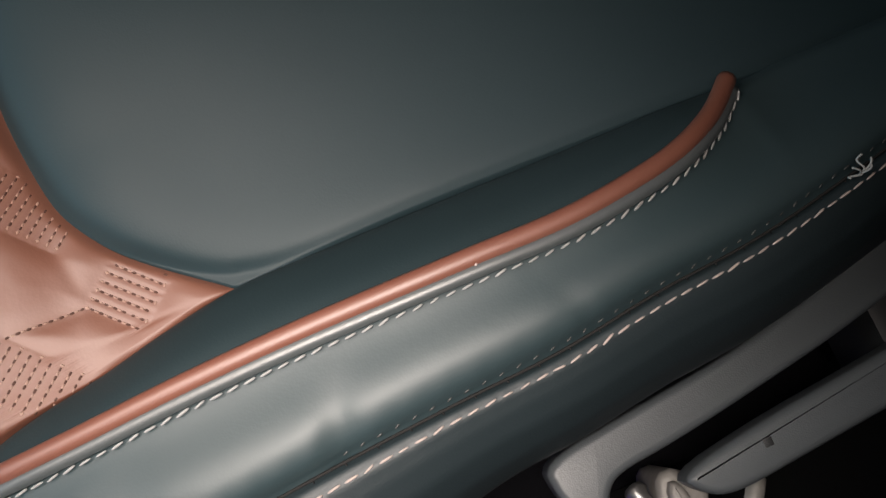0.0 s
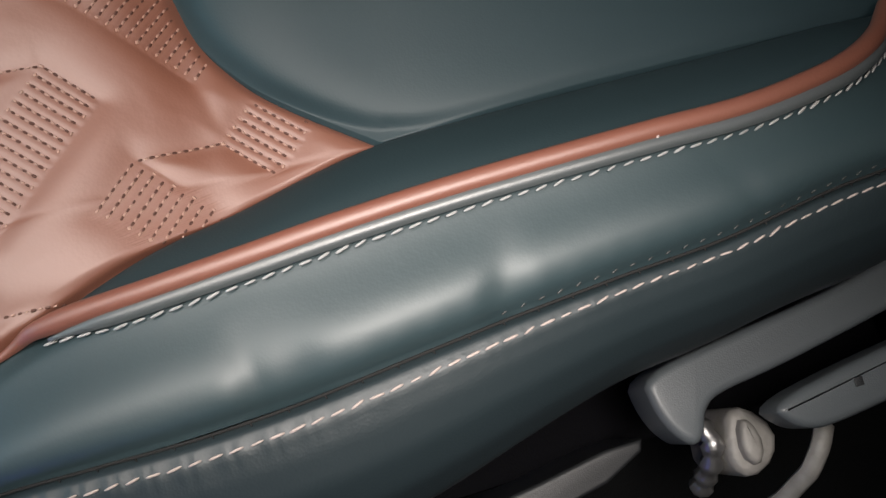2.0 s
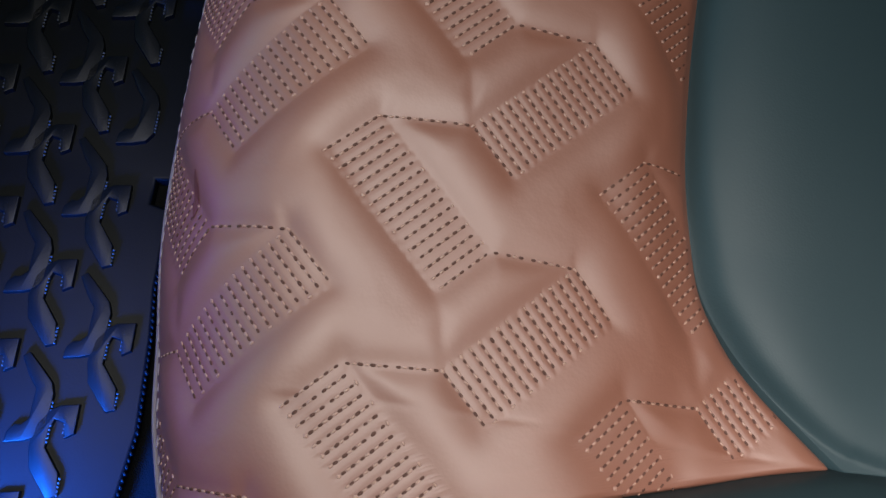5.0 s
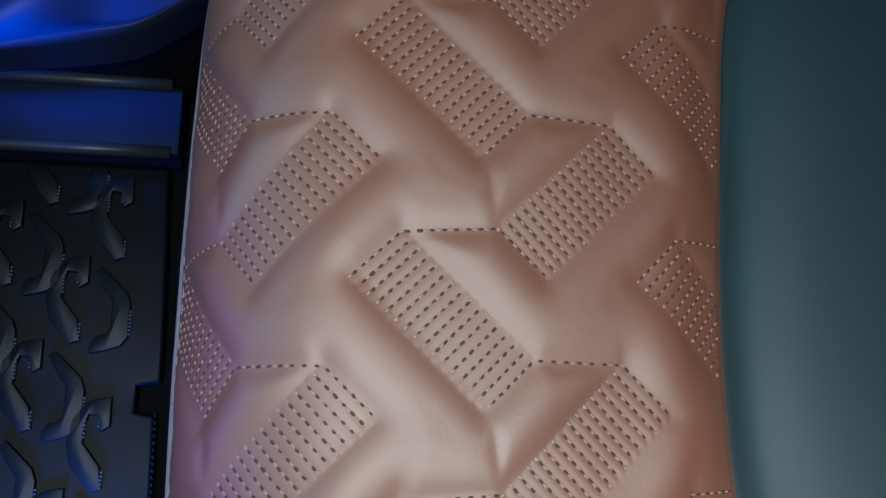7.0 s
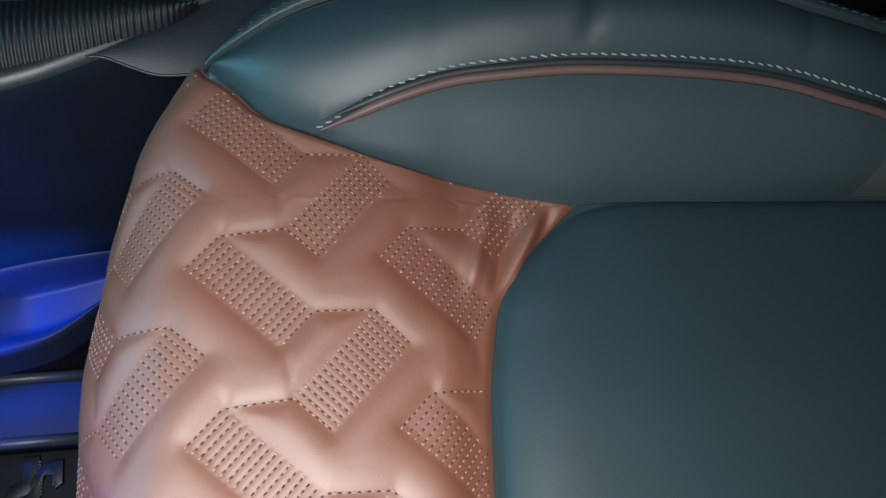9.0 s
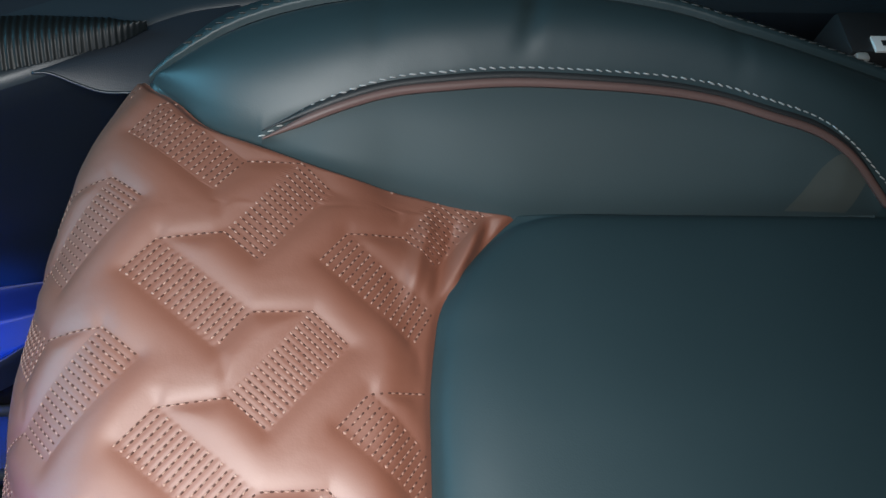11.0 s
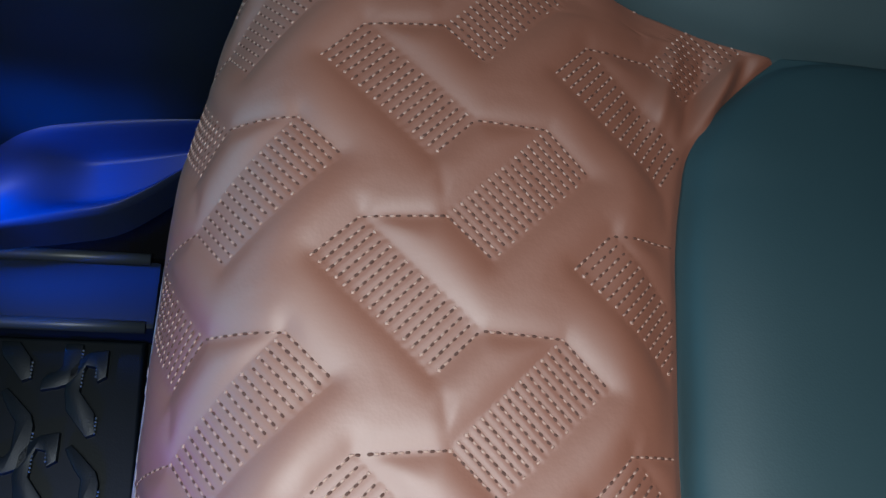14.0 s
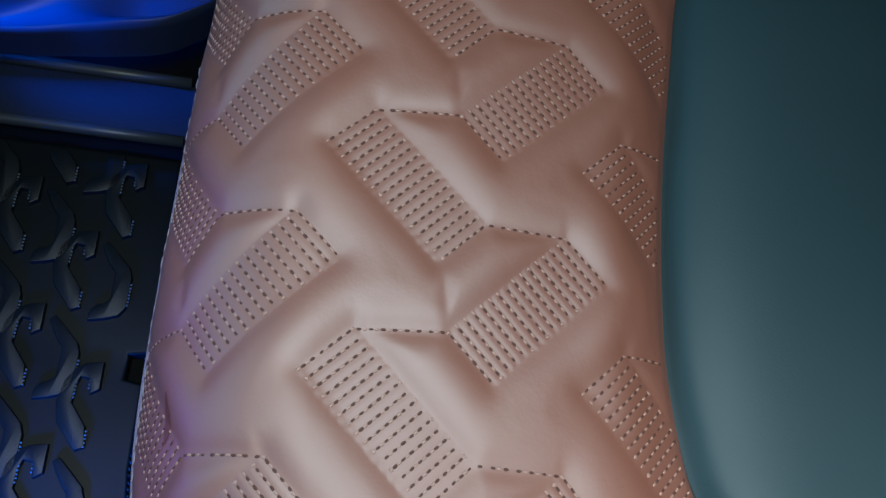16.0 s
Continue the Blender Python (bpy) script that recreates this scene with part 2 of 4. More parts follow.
def stitches(name, places, ways, normals, size, mat, parent, twist=0.0, jitter=0.07):
    """A row of single thread stitches, each an object of its own on one shared mesh."""
    base, faces = bead(*size)
    rng = np.random.default_rng(len(places))
    me = None
    for p, w, n in zip(places, ways, normals):
        n = n / (np.linalg.norm(n) + 1e-12)
        w = w - n * (w @ n)
        w = w / (np.linalg.norm(w) + 1e-12)
        s = np.cross(n, w)
        a = twist + rng.normal(0, jitter)
        w, s = w * math.cos(a) + s * math.sin(a), s * math.cos(a) - w * math.sin(a)
        k = 1 + rng.normal(0, 0.08)
        if me is None:
            ob = mesh_ob(name, base, faces, mat, parent)
            me = ob.data
        else:
            ob = new(name, me)
            ob.parent = parent
        m = np.eye(4)
        m[:3, 0], m[:3, 1], m[:3, 2], m[:3, 3] = w * k, s * k, n * k, p
        ob.matrix_local = Matrix(m.tolist())


# ---------------------------------------------------------------- the seat cushion: outlines in plan
YC = -0.012                     # centre line of the cushion
hem_x = smooth_curve([0, 0.06, 0.115, 0.155, 0.18, 0.20, 0.22, 0.24, 0.262],
                     [-0.0705, -0.070, -0.0675, -0.061, -0.056, -0.0495, -0.0415, -0.029, -0.012])
border_v = smooth_curve([-0.012, -0.004, 0.003, 0.010, 0.018, 0.028, 0.042, 0.06, 0.086, 0.117, 0.14, 0.168, 0.20, 0.26, 0.50],
                        [0.262, 0.2455, 0.238, 0.230, 0.2195, 0.212, 0.2055, 0.198, 0.188, 0.180, 0.1735, 0.168, 0.167, 0.1665, 0.166])
insert_x = smooth_curve([0, 0.05, 0.075, 0.10, 0.12, 0.145, 0.16, 0.169], [0.1115, 0.1125, 0.114, 0.1185, 0.1245, 0.143, 0.157, 0.1675])
FRONT_V = np.linspace(-0.012, 0.168, 400)
_bv = border_v(FRONT_V)


def border_x(v):
    """x at which the tan panel meets the bolster, for a distance v from the centre line."""
    return np.interp(v, _bv[::-1], FRONT_V[::-1])


def rear_x(v, y):
    side = np.tanh(y / 0.06)
    tip = smoothstep(0.135, 0.167, v) * np.where(side > 0, 0.0030, 0.0074)
    past = np.where(side > 0, 0.0145, 0.0065) * (1 - smoothstep(0.1692, 0.192, v))
    return np.where(v < 0.1692, insert_x(np.minimum(v, 0.168)) + 0.0008 + 0.0062 * side + tip, border_x(v) + past)


def smoothstep(a, b, x):
    t = np.clip((x - a) / (b - a), 0, 1)
    return t * t * (3 - 2 * t)


crown_z = smooth_curve([-0.08, -0.04, 0.0, 0.04, 0.075, 0.095, 0.112, 0.175, 0.30], [0.329, 0.330, 0.3305, 0.331, 0.3275, 0.322, 0.316, 0.311, 0.308])

# quilting: stitched lozenges and the lines that join them, in surface coordinates
PITCH_Y, PITCH_S, ROW0 = 0.0778, 0.0897, -0.1713
LOZ_B = [(0, 0), (-0.0148, -0.0143), (0.0262, -0.0512), (0.0394, -0.0380)]
LOZ_C = [(0.083, -0.053), (0.068, -0.0385), (0.0295, -0.076), (0.0445, -0.0907)]
lozenges, joins, tucks = [], [], []


def drawn(q):
    """The pattern is drawn forward a little towards the rear seam, most at the console corner."""
    pull = 0.0015 if q[1] < 0.1 else 0.0038
    rear = np.clip((q[0] - 0.06) / 0.02, 0, 1)
    return np.array((q[0] - pull * rear, q[1] - (0.0015 if 0 < q[1] < 0.1 else 0.0) * rear))


for k in (-2, -1, 0, 1):
    for n in range(-3, 8):
        o = np.array((k * PITCH_S, ROW0 + n * PITCH_Y + k * 0.002))
        lozenges.append(np.array([drawn(q + o) for q in np.array(LOZ_B)]))
        lozenges.append(np.array([drawn(q + o) for q in np.array(LOZ_C)]))
        joins.append((drawn(np.array(LOZ_B[3]) + o), drawn(np.array(LOZ_C[1]) + o)))
        joins.append((drawn(np.array(LOZ_C[2]) + o), drawn(np.array((0.0, -PITCH_Y)) + o)))
        tucks.append((drawn(np.array(LOZ_B[2]) + o), drawn(np.array(LOZ_C[2]) + o)))


def quilt(s, y):
    """Puffed relief of the quilting at surface coordinates s, y (arrays)."""
    d = np.full(s.shape, 1.0)
    for q in lozenges:
        c = q.mean(0)
        near = (abs(s - c[0]) < 0.07) & (abs(y - c[1]) < 0.07)
        if not near.any():
            continue
        u, w = q[1] - q[0], q[3] - q[0]
        lu, lw = np.linalg.norm(u), np.linalg.norm(w)
        u, w = u / lu, w / lw
        ps, py = s[near] - c[0], y[near] - c[1]
        a = np.maximum(abs(ps * u[0] + py * u[1]) - lu / 2, 0)
        b = np.maximum(abs(ps * w[0] + py * w[1]) - lw / 2, 0)
        d[near] = np.minimum(d[near], np.hypot(a, b))
    for a, b, shy in [(*p, 0.0012) for p in joins] + [(*p, 0.0042) for p in tucks]:
        c = (a + b) / 2
        near = (abs(s - c[0]) < 0.06) & (abs(y - c[1]) < 0.06)
        if not near.any():
            continue
        ab = b - a
        t = np.clip(((s[near] - a[0]) * ab[0] + (y[near] - a[1]) * ab[1]) / (ab @ ab), 0, 1)
        g = np.hypot(s[near] - a[0] - t * ab[0], y[near] - a[1] - t * ab[1]) + shy
        d[near] = np.minimum(d[near], g)
    return 0.0018 * (1 - np.exp(-((d / 0.0045) ** 1.25))) + 0.0010 * (1 - np.exp(-((d / 0.017) ** 2))) + 0.00015 * np.exp(-(((d - 0.0075) / 0.0035) ** 2))


def ripple(s, y):
    """Low ridges between the rows of stitches inside each lozenge."""
    h = np.zeros(s.shape)
    for q in lozenges:
        c, u, w = q.mean(0), q[1] - q[0], q[3] - q[0]
        near = (abs(s - c[0]) < 0.05) & (abs(y - c[1]) < 0.05)
        if not near.any():
            continue
        ps, py = s[near] - q[0][0], y[near] - q[0][1]
        den = u[0] * w[1] - u[1] * w[0]
        a, b = (ps * w[1] - py * w[0]) / den, (u[0] * py - u[1] * ps) / den
        inside = (a > -0.02) & (a < 1.02) & (b > 0) & (b < 1)
        h[near] = np.maximum(h[near], inside * 0.00026 * abs(np.sin(np.pi * 15 * b)))
    return h


def tan_base(u, y):
    """Smooth tan surface: u runs 0..1 from the front hem to the rear seam."""
    v = np.minimum(abs(y - YC), 0.2619)
    xh = hem_x(v) + 0.0028 * smoothstep(0.1, 0.2, v) * smoothstep(0.262, 0.235, v) * (y > YC)
    x = xh + (rear_x(v, y) - xh) * u
    e = np.clip((x - xh) / 0.058, 0, 1)
    depth = 0.070 - 0.040 * smoothstep(0.14, 0.26, v)
    z = crown_z(x) - 0.004 * smoothstep(0.16, 0.26, v) - depth * (1 - np.sqrt(np.clip(1 - (1 - e) ** 2, 0, 1)))
    return np.stack([x, y, z], -1)


NU, NV = 280, 620
uu = np.linspace(0, 1, NU)
uu = uu - 0.07 * np.sin(2 * np.pi * uu) / (2 * np.pi)
vv = np.linspace(YC - 0.2615, YC + 0.2615, NV)
U, Y = np.meshgrid(uu, vv, indexing="ij")
TANP = tan_base(U, Y)
step = np.linalg.norm(np.diff(TANP, axis=0), axis=2)
ARC = np.concatenate([np.zeros((1, NV)), np.cumsum(step, 0)])
for j in range(NV):
    ARC[:, j] += 0.03 - np.interp(0.03, TANP[:, j, 0], ARC[:, j]) if TANP[-1, j, 0] > 0.03 else TANP[-1, j, 0] - ARC[-1, j]
tu, tv = np.gradient(TANP, axis=0), np.gradient(TANP, axis=1)
TANN = np.cross(tu, tv)
TANN /= np.linalg.norm(TANN, axis=2)[..., None] + 1e-12
RELIEF = quilt(ARC, Y)
for _ in range(3):
    pad = np.pad(RELIEF, 1, mode="edge")
    RELIEF = (pad[:-2, 1:-1] + pad[2:, 1:-1] + pad[1:-1, :-2] + pad[1:-1, 2:] + 2 * RELIEF) / 6
front_gap = np.linalg.norm(TANP - TANP[:1], axis=2)
rear_gap = np.linalg.norm(TANP - TANP[-1:], axis=2)
RELIEF *= smoothstep(0.0, 0.045, front_gap) * smoothstep(0.0, 0.016, rear_gap)
for _ in range(4):
    pad = np.pad(RELIEF, ((0, 0), (1, 1)), mode="edge")
    RELIEF = (pad[:, :-2] + 2 * RELIEF + pad[:, 2:]) / 4
RELIEF += ripple(ARC, Y) * smoothstep(0.0, 0.03, front_gap) * smoothstep(0.0, 0.012, rear_gap)
# added swell: its slope to the seam turns from the lamp and darkens
RELIEF += 0.0025 * np.exp(-(((rear_gap - 0.026) / 0.013) ** 2)) * smoothstep(0.135, 0.09, abs(Y - YC))
# soft creases that run in from the seam corners
folds = np.zeros_like(RELIEF)
for ax_, ay_, bx_, by_, amp, wid in ((0.152, 0.148, 0.133, 0.108, -0.0030, 0.0045), (0.141, 0.150, 0.126, 0.115, 0.0022, 0.0035), (0.160, 0.152, 0.143, 0.124, 0.0022, 0.0030), (0.128, 0.154, 0.112, 0.112, -0.0022, 0.0045)):
    ab = np.array((bx_ - ax_, by_ - ay_))
    t = ((TANP[..., 0] - ax_) * ab[0] + (Y - ay_) * ab[1]) / (ab @ ab)
    away = np.hypot(TANP[..., 0] - ax_ - t * ab[0], Y - ay_ - t * ab[1])
    folds += 1.35 * amp * np.exp(-((away / wid) ** 2)) * smoothstep(-0.25, 0.2, t) * smoothstep(1.3, 0.75, t)
TANX = TANP + TANN * (RELIEF - folds)[..., None]
tuck = np.exp(-((np.linalg.norm(TANP - TANP[-1:], axis=2) / 0.004) ** 2))
# on the near nose the leather rolls over its edge instead of dipping into the seam
rolled = smoothstep(0.056, 0.040, TANP[-1:, :, 0]) * (TANP[-1:, :, 1] < YC)
TANX[..., 2] -= 0.004 * tuck * (1 - rolled) + 0.0030 * rolled * np.exp(-((rear_gap / 0.006) ** 2))


def on_tan(s, y):
    """Place and normal of the tan surface at surface coordinates (s, y), or None off the panel."""
    j = (y - vv[0]) / (vv[1] - vv[0])
    if not 1 <= j < NV - 2:
        return None
    j0 = int(j)
    col = ARC[:, j0]
    if not max(col[4] + 0.002, col[0] + (0.022 if y > 0.06 else 0.0)) < s < (col[-3] - 0.001 if y < -0.18 else col[-6] - 0.002):
        return None
    p = 0
    for jj, w in ((j0, 1 - j + j0), (j0 + 1, j - j0)):
        i = min(float(np.interp(s, ARC[:, jj], np.arange(NU))), NU - 1.001)
        i0, fi = int(i), i - int(i)
        p = p + w * (TANX[i0, jj] * (1 - fi) + TANX[i0 + 1, jj] * fi)
    return p, TANN[i0, j0]


car_seat = thing("car_seat", "black and tan leather car seat cushion with quilted front panel", "car seat")
under = TANX[-1:] + np.array([(0.004, 0, -0.003), (0.010, 0, -0.012)])[:, None] * (abs(TANX[-1:, :, 1:2] - YC) < 0.166)
quilted = grid_ob("quilted_panel", np.concatenate([TANX, under]), TAN, car_seat, "tan leather panel with quilted stitched lozenges")

# quilting stitches: dark dashes paint the shaded holes, pale beads the thread's glints
dash_p, dash_w, dash_n, knot_p, knot_w, knot_n = [], [], [], [], [], []
slips = random.Random(11)


def sew(a, b, pitch=0.0033, turn=False):
    a, b = np.asarray(a), np.asarray(b)
    n = max(1, int(round(np.linalg.norm(b - a) / pitch)))
    for i in range(n):
        for f, ps, ws, ns in ((i + 0.5, dash_p, dash_w, dash_n), (i + 1.0, knot_p, knot_w, knot_n)):
            q = a + (b - a) * (f / n)
            hit = on_tan(*q)
            if hit is None:
                continue
            if turn and ps is dash_p or ps is knot_p and slips.random() < 0.08:
                continue
            q2 = on_tan(*(q + (b - a) * 0.02))
            if q2 is None:
                continue
            ps.append(hit[0] + hit[1] * 0.0001)
            ws.append(q2[0] - hit[0])
            ns.append(hit[1])


for q in lozenges:
    a, b, c, d = q
    rows = 15
    for i in range(rows + 1):
        f = i / rows
        p0, p1 = a + (d - a) * f, b + (c - b) * f
        sew(p0, p1)
        if i < rows:
            f2 = (i + 1) / rows
            if i % 2:
                sew(p0, a + (d - a) * f2, turn=True)
            else:
                sew(p1, b + (c - b) * f2, turn=True)
for a, b in joins:
    sew(a, b, 0.0038)
beads_ob("quilting_thread", dash_p, dash_w, dash_n, (0.0015, 0.00085, 0.0004), HOLE_BROWN, quilted, "dark dashes for the shaded stitch holes")
beads_ob("thread_knot", knot_p, knot_w, knot_n, (0.0014, 0.0008, 0.00045), GLINT, quilted, "pale glints of quilting thread")

# two brown smears on the tan leather
def smear(s0, y0, length, width, lean, mat=SMEAR, label="brown smear on the leather"):
    a = np.linspace(0, 2 * np.pi, 18, endpoint=False)
    ring = [(s0, y0)]
    for r in (0.5, 1.0):
        for k, t in enumerate(a):
            wob = r * (1 + 0.22 * math.sin(3 * t + s0 * 900))
            u, w = wob * length / 2 * math.cos(t), wob * width / 2 * math.sin(t)
            ring.append((s0 + u * math.sin(lean) + w * math.cos(lean), y0 + u * math.cos(lean) - w * math.sin(lean)))
    pts = [on_tan(*q) for q in ring]
    if any(q is None for q in pts):
        return
    v = [q[0] + q[1] * 0.00025 for q in pts]
    f = [(0, 1 + k, 1 + (k + 1) % 18) for k in range(18)] + [(1 + k, 19 + k, 19 + (k + 1) % 18, 1 + (k + 1) % 18) for k in range(18)]
    mesh_ob("smear", v, f, mat, quilted, label)


smear(-0.060, -0.122, 0.015, 0.0035, -0.1)
smear(-0.010, -0.2485, 0.0045, 0.0032, 0.2)

# ---------------------------------------------------------------- black centre insert
NI, NW = 130, 150
ww = np.sin(np.linspace(-np.pi / 2, np.pi / 2, NW)) * 0.6 + np.linspace(-1, 1, NW) * 0.4
iu = np.linspace(0, 1, NI) ** 1.6
IU, IW = np.meshgrid(iu, ww, indexing="ij")
iy = IW * 0.1689
x0 = rear_x(abs(iy), YC + iy)
ix = x0 + (0.50 - x0) * IU
scale = border_v(np.maximum(ix, 0.168)) / 0.1689
iy2 = iy * (1 + (scale - 1) * smoothstep(0.15, 0.26, ix))
e1 = (ix - x0) * np.clip(1.25 - abs(IW), 0.65, 1)
e2 = 0.169 * (1 - abs(IW))
gap = -0.006 * np.log(np.exp(-e1 / 0.006) + np.exp(-e2 / 0.006) + 1e-30)
gap = np.maximum(gap, 0)
front = smoothstep(-0.03, 0.06, e2 - e1)
insert_top = smooth_curve([0.10, 0.15, 0.22, 0.30, 0.50], [0.3265, 0.329, 0.3285, 0.324, 0.310])
side_drop = np.where(IW < 0, 0.0022, 0.006) * (1 - front) + 0.011 * front
iz = insert_top(ix) - side_drop * np.exp(-gap / (0.007 + 0.004 * front)) - 0.0090 * smoothstep(0.05, 0.165, abs(iy2)) * smoothstep(0.10, 0.18, ix) - (0.001 + 0.002 * front) * np.exp(-((gap / 0.003) ** 2))
fx = ix - 0.002 * np.exp(-gap / 0.006) * (e1 < e2)
panel = np.stack([fx, YC + iy2, iz], -1)
turn = np.array((0, 0, 0.014))
panel = np.concatenate([panel[:1] - turn - np.array((0.002, 0, 0)), panel])
grid_ob("centre_panel", np.concatenate([panel[:, :1] - turn - np.array((0, 0.0015, 0)), panel, panel[:, -1:] - turn + np.array((0, 0.0015, 0))], 1), BLACK_SOFT, car_seat, "smooth black leather centre panel")

# ---------------------------------------------------------------- bolsters
NEAR = dict(side=-1,
            pipe_v=smooth_curve([0.046, 0.06, 0.085, 0.11, 0.143, 0.18, 0.247, 0.279, 0.30, 0.323, 0.338, 0.350, 0.362], [0.2045, 0.2035, 0.203, 0.202, 0.200, 0.1985, 0.198, 0.1975, 0.195, 0.190, 0.184, 0.177, 0.167]),
            pipe_z=smooth_curve([0.046, 0.10, 0.2, 0.26, 0.33, 0.362], [0.331, 0.341, 0.347, 0.347, 0.335, 0.316]),
            out_v=smooth_curve([-0.012, -0.003, 0.004, 0.012, 0.03, 0.06, 0.09, 0.12, 0.14, 0.16, 0.186, 0.224, 0.26, 0.302, 0.334, 0.358, 0.50], [0.2610, 0.2555, 0.2515, 0.2490, 0.2480, 0.2485, 0.2490, 0.2477, 0.2458, 0.2437, 0.2412, 0.2383, 0.2360, 0.2300, 0.2270, 0.2230, 0.190]),
            out_z=smooth_curve([-0.012, 0.0, 0.03, 0.1, 0.2, 0.3, 0.44], [0.312, 0.322, 0.332, 0.341, 0.343, 0.339, 0.322]), bulge=0.0056, skew=1.9)
FAR = dict(side=1,
           pipe_v=smooth_curve([0.048, 0.06, 0.083, 0.11, 0.14, 0.166, 0.195, 0.253, 0.282, 0.311, 0.336, 0.358, 0.375, 0.388], [0.2035, 0.2065, 0.2125, 0.2185, 0.2205, 0.2215, 0.2205, 0.2150, 0.2095, 0.201, 0.194, 0.184, 0.174, 0.166]),
           pipe_z=smooth_curve([0.048, 0.083, 0.14, 0.2, 0.3, 0.352, 0.388], [0.331, 0.343, 0.350, 0.352, 0.350, 0.340, 0.314]),
           out_v=smooth_curve([-0.006, 0.002, 0.013, 0.033, 0.061, 0.1, 0.2, 0.26, 0.293, 0.326, 0.36, 0.50], [0.2500, 0.2530, 0.257, 0.265, 0.271, 0.274, 0.269, 0.257, 0.246, 0.237, 0.229, 0.200]),
           out_z=smooth_curve([-0.012, 0.0, 0.03, 0.1, 0.2, 0.3, 0.44], [0.312, 0.324, 0.339, 0.357, 0.368, 0.369, 0.345]), bulge=0.010, skew=1.0)


def border_z(x):
    return crown_z(x) - 0.003 - 0.004 * smoothstep(0.08, -0.01, x)


for B in (NEAR, FAR):
    sgn = B["side"]
    x_join = 0.046 if sgn < 0 else 0.048
    x_end = 0.362 if sgn < 0 else 0.388
    flip = sgn > 0
    # inner panel, between the centre panel and the piping
    xs = np.linspace(x_join, x_end, 90)
    tt = np.linspace(0, 1, 26)
    X, T_ = np.meshgrid(xs, tt, indexing="ij")
    v0, v1 = border_v(X), np.maximum(B["pipe_v"](X), border_v(X) + 0.0005)
    v = v0 + (v1 - v0) * T_
    w = np.clip((v1 - v0) / 0.02, 0, 1)
    z0, z1 = border_z(X) + 0.002, B["pipe_z"](X)
    z = z0 + (z1 - z0) * (T_ ** 0.8) + 0.006 * w * smoothstep(x_join, x_join + 0.10, X) * np.sin(np.pi * T_) - 0.0035 * np.exp(-((T_ * (v1 - v0 + 0.004) / 0.004) ** 2))
    v = v - 0.002 * w * np.exp(-((T_ - 0.2) / 0.2) ** 2)
    sheet = np.stack([X, YC + sgn * v, z], -1)
    lap = sheet[:, :1] + np.array((0, -0.009 * sgn, -0.001))
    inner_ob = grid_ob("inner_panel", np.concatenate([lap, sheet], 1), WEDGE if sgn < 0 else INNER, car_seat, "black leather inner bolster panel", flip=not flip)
    if sgn > 0:
        # painted patch for the light that falls across the inner panel's rear end
        S_, Q_ = np.meshgrid(np.linspace(0, 1, 14), np.linspace(0.06, 0.97, 22), indexing="ij")
        c1, c2 = 0.325 + 0.030 * Q_, 0.366 + 0.006 * Q_
        fx_ = c1 + (c2 - c1) * S_
        i_ = np.clip(((fx_ - x_join) / (x_end - x_join) * 89).astype(int), 0, 88)
        f_ = (fx_ - x_join) / (x_end - x_join) * 89 - i_
        j_ = np.clip((Q_ * 25).astype(int), 0, 24)
        g_ = Q_ * 25 - j_
        at = lambda a: (a[i_, j_] * (1 - f_) + a[i_ + 1, j_] * f_) * (1 - g_) + (a[i_, j_ + 1] * (1 - f_) + a[i_ + 1, j_ + 1] * f_) * g_
        grid_ob("end_facing", np.stack([fx_, YC + at(v), at(z) + 0.0006], -1), LIT_PATCH, inner_ob, "painted patch of light at the panel end", flip=True)
    # top panel, from the piping (or the tan border in front of it) to the outer seam
    x_nose = -0.012 if sgn < 0 else -0.006
    q_ = np.linspace(0, 1, 230)
    xs = x_nose + (0.50 - x_nose) * (0.3 * q_ + 0.7 * q_ ** 2)
    tt = np.linspace(0, 1, 40)
    X, T_ = np.meshgrid(xs, tt, indexing="ij")
    inner = np.where(X < x_join, border_v(X), np.where(X < x_end, np.maximum(B["pipe_v"](X), border_v(X)), border_v(X)))
    zin = np.where(X < x_join, border_z(X) + 0.003, np.where(X < x_end, B["pipe_z"](X), border_z(X) + 0.003))
    # the rear end closes softly behind the piping
    rear = smoothstep(x_end - 0.002, x_end + 0.03, X)
    inner = inner - 0.004 * rear
    outer, zout = B["out_v"](X), B["out_z"](X)
    v = inner + (outer - inner) * T_
    w = np.clip((outer - inner) / 0.05, 0, 1)
    z = zin + (zout - zin) * T_ + B["bulge"] * w * np.sin(np.pi * T_ ** B["skew"]) ** 1.2
    z += -0.007 * (1 - 0.65 * smoothstep(0.056, 0.040, X) * (sgn < 0)) * np.exp(-((T_ * (outer - inner) / 0.0035) ** 2)) - 0.0035 * np.exp(-(((1 - T_) * (outer - inner) / 0.003) ** 2))
    # small puckers along the outer seam
    z += 0.00015 * np.sin(X * 2 * np.pi / 0.0115) * np.exp(-(((1 - T_) * (outer - inner) - 0.004) / 0.004) ** 2)
    # the nose is one soft swelling, whatever the seam beside it does
    nose = (X[:, 0] > 0.0) & (X[:, 0] < 0.13)
    ease = smoothstep(0.0, 0.12, T_)
    zs, vs_ = z.copy(), v.copy()
    for _ in range(400):
        for a in (zs, vs_):
            soft = a.copy()
            soft[1:-1] = (a[:-2] + 2 * a[1:-1] + a[2:]) / 4
            a[nose] = soft[nose]
    z, v = z + (zs - z) * ease, v + (vs_ - v) * ease
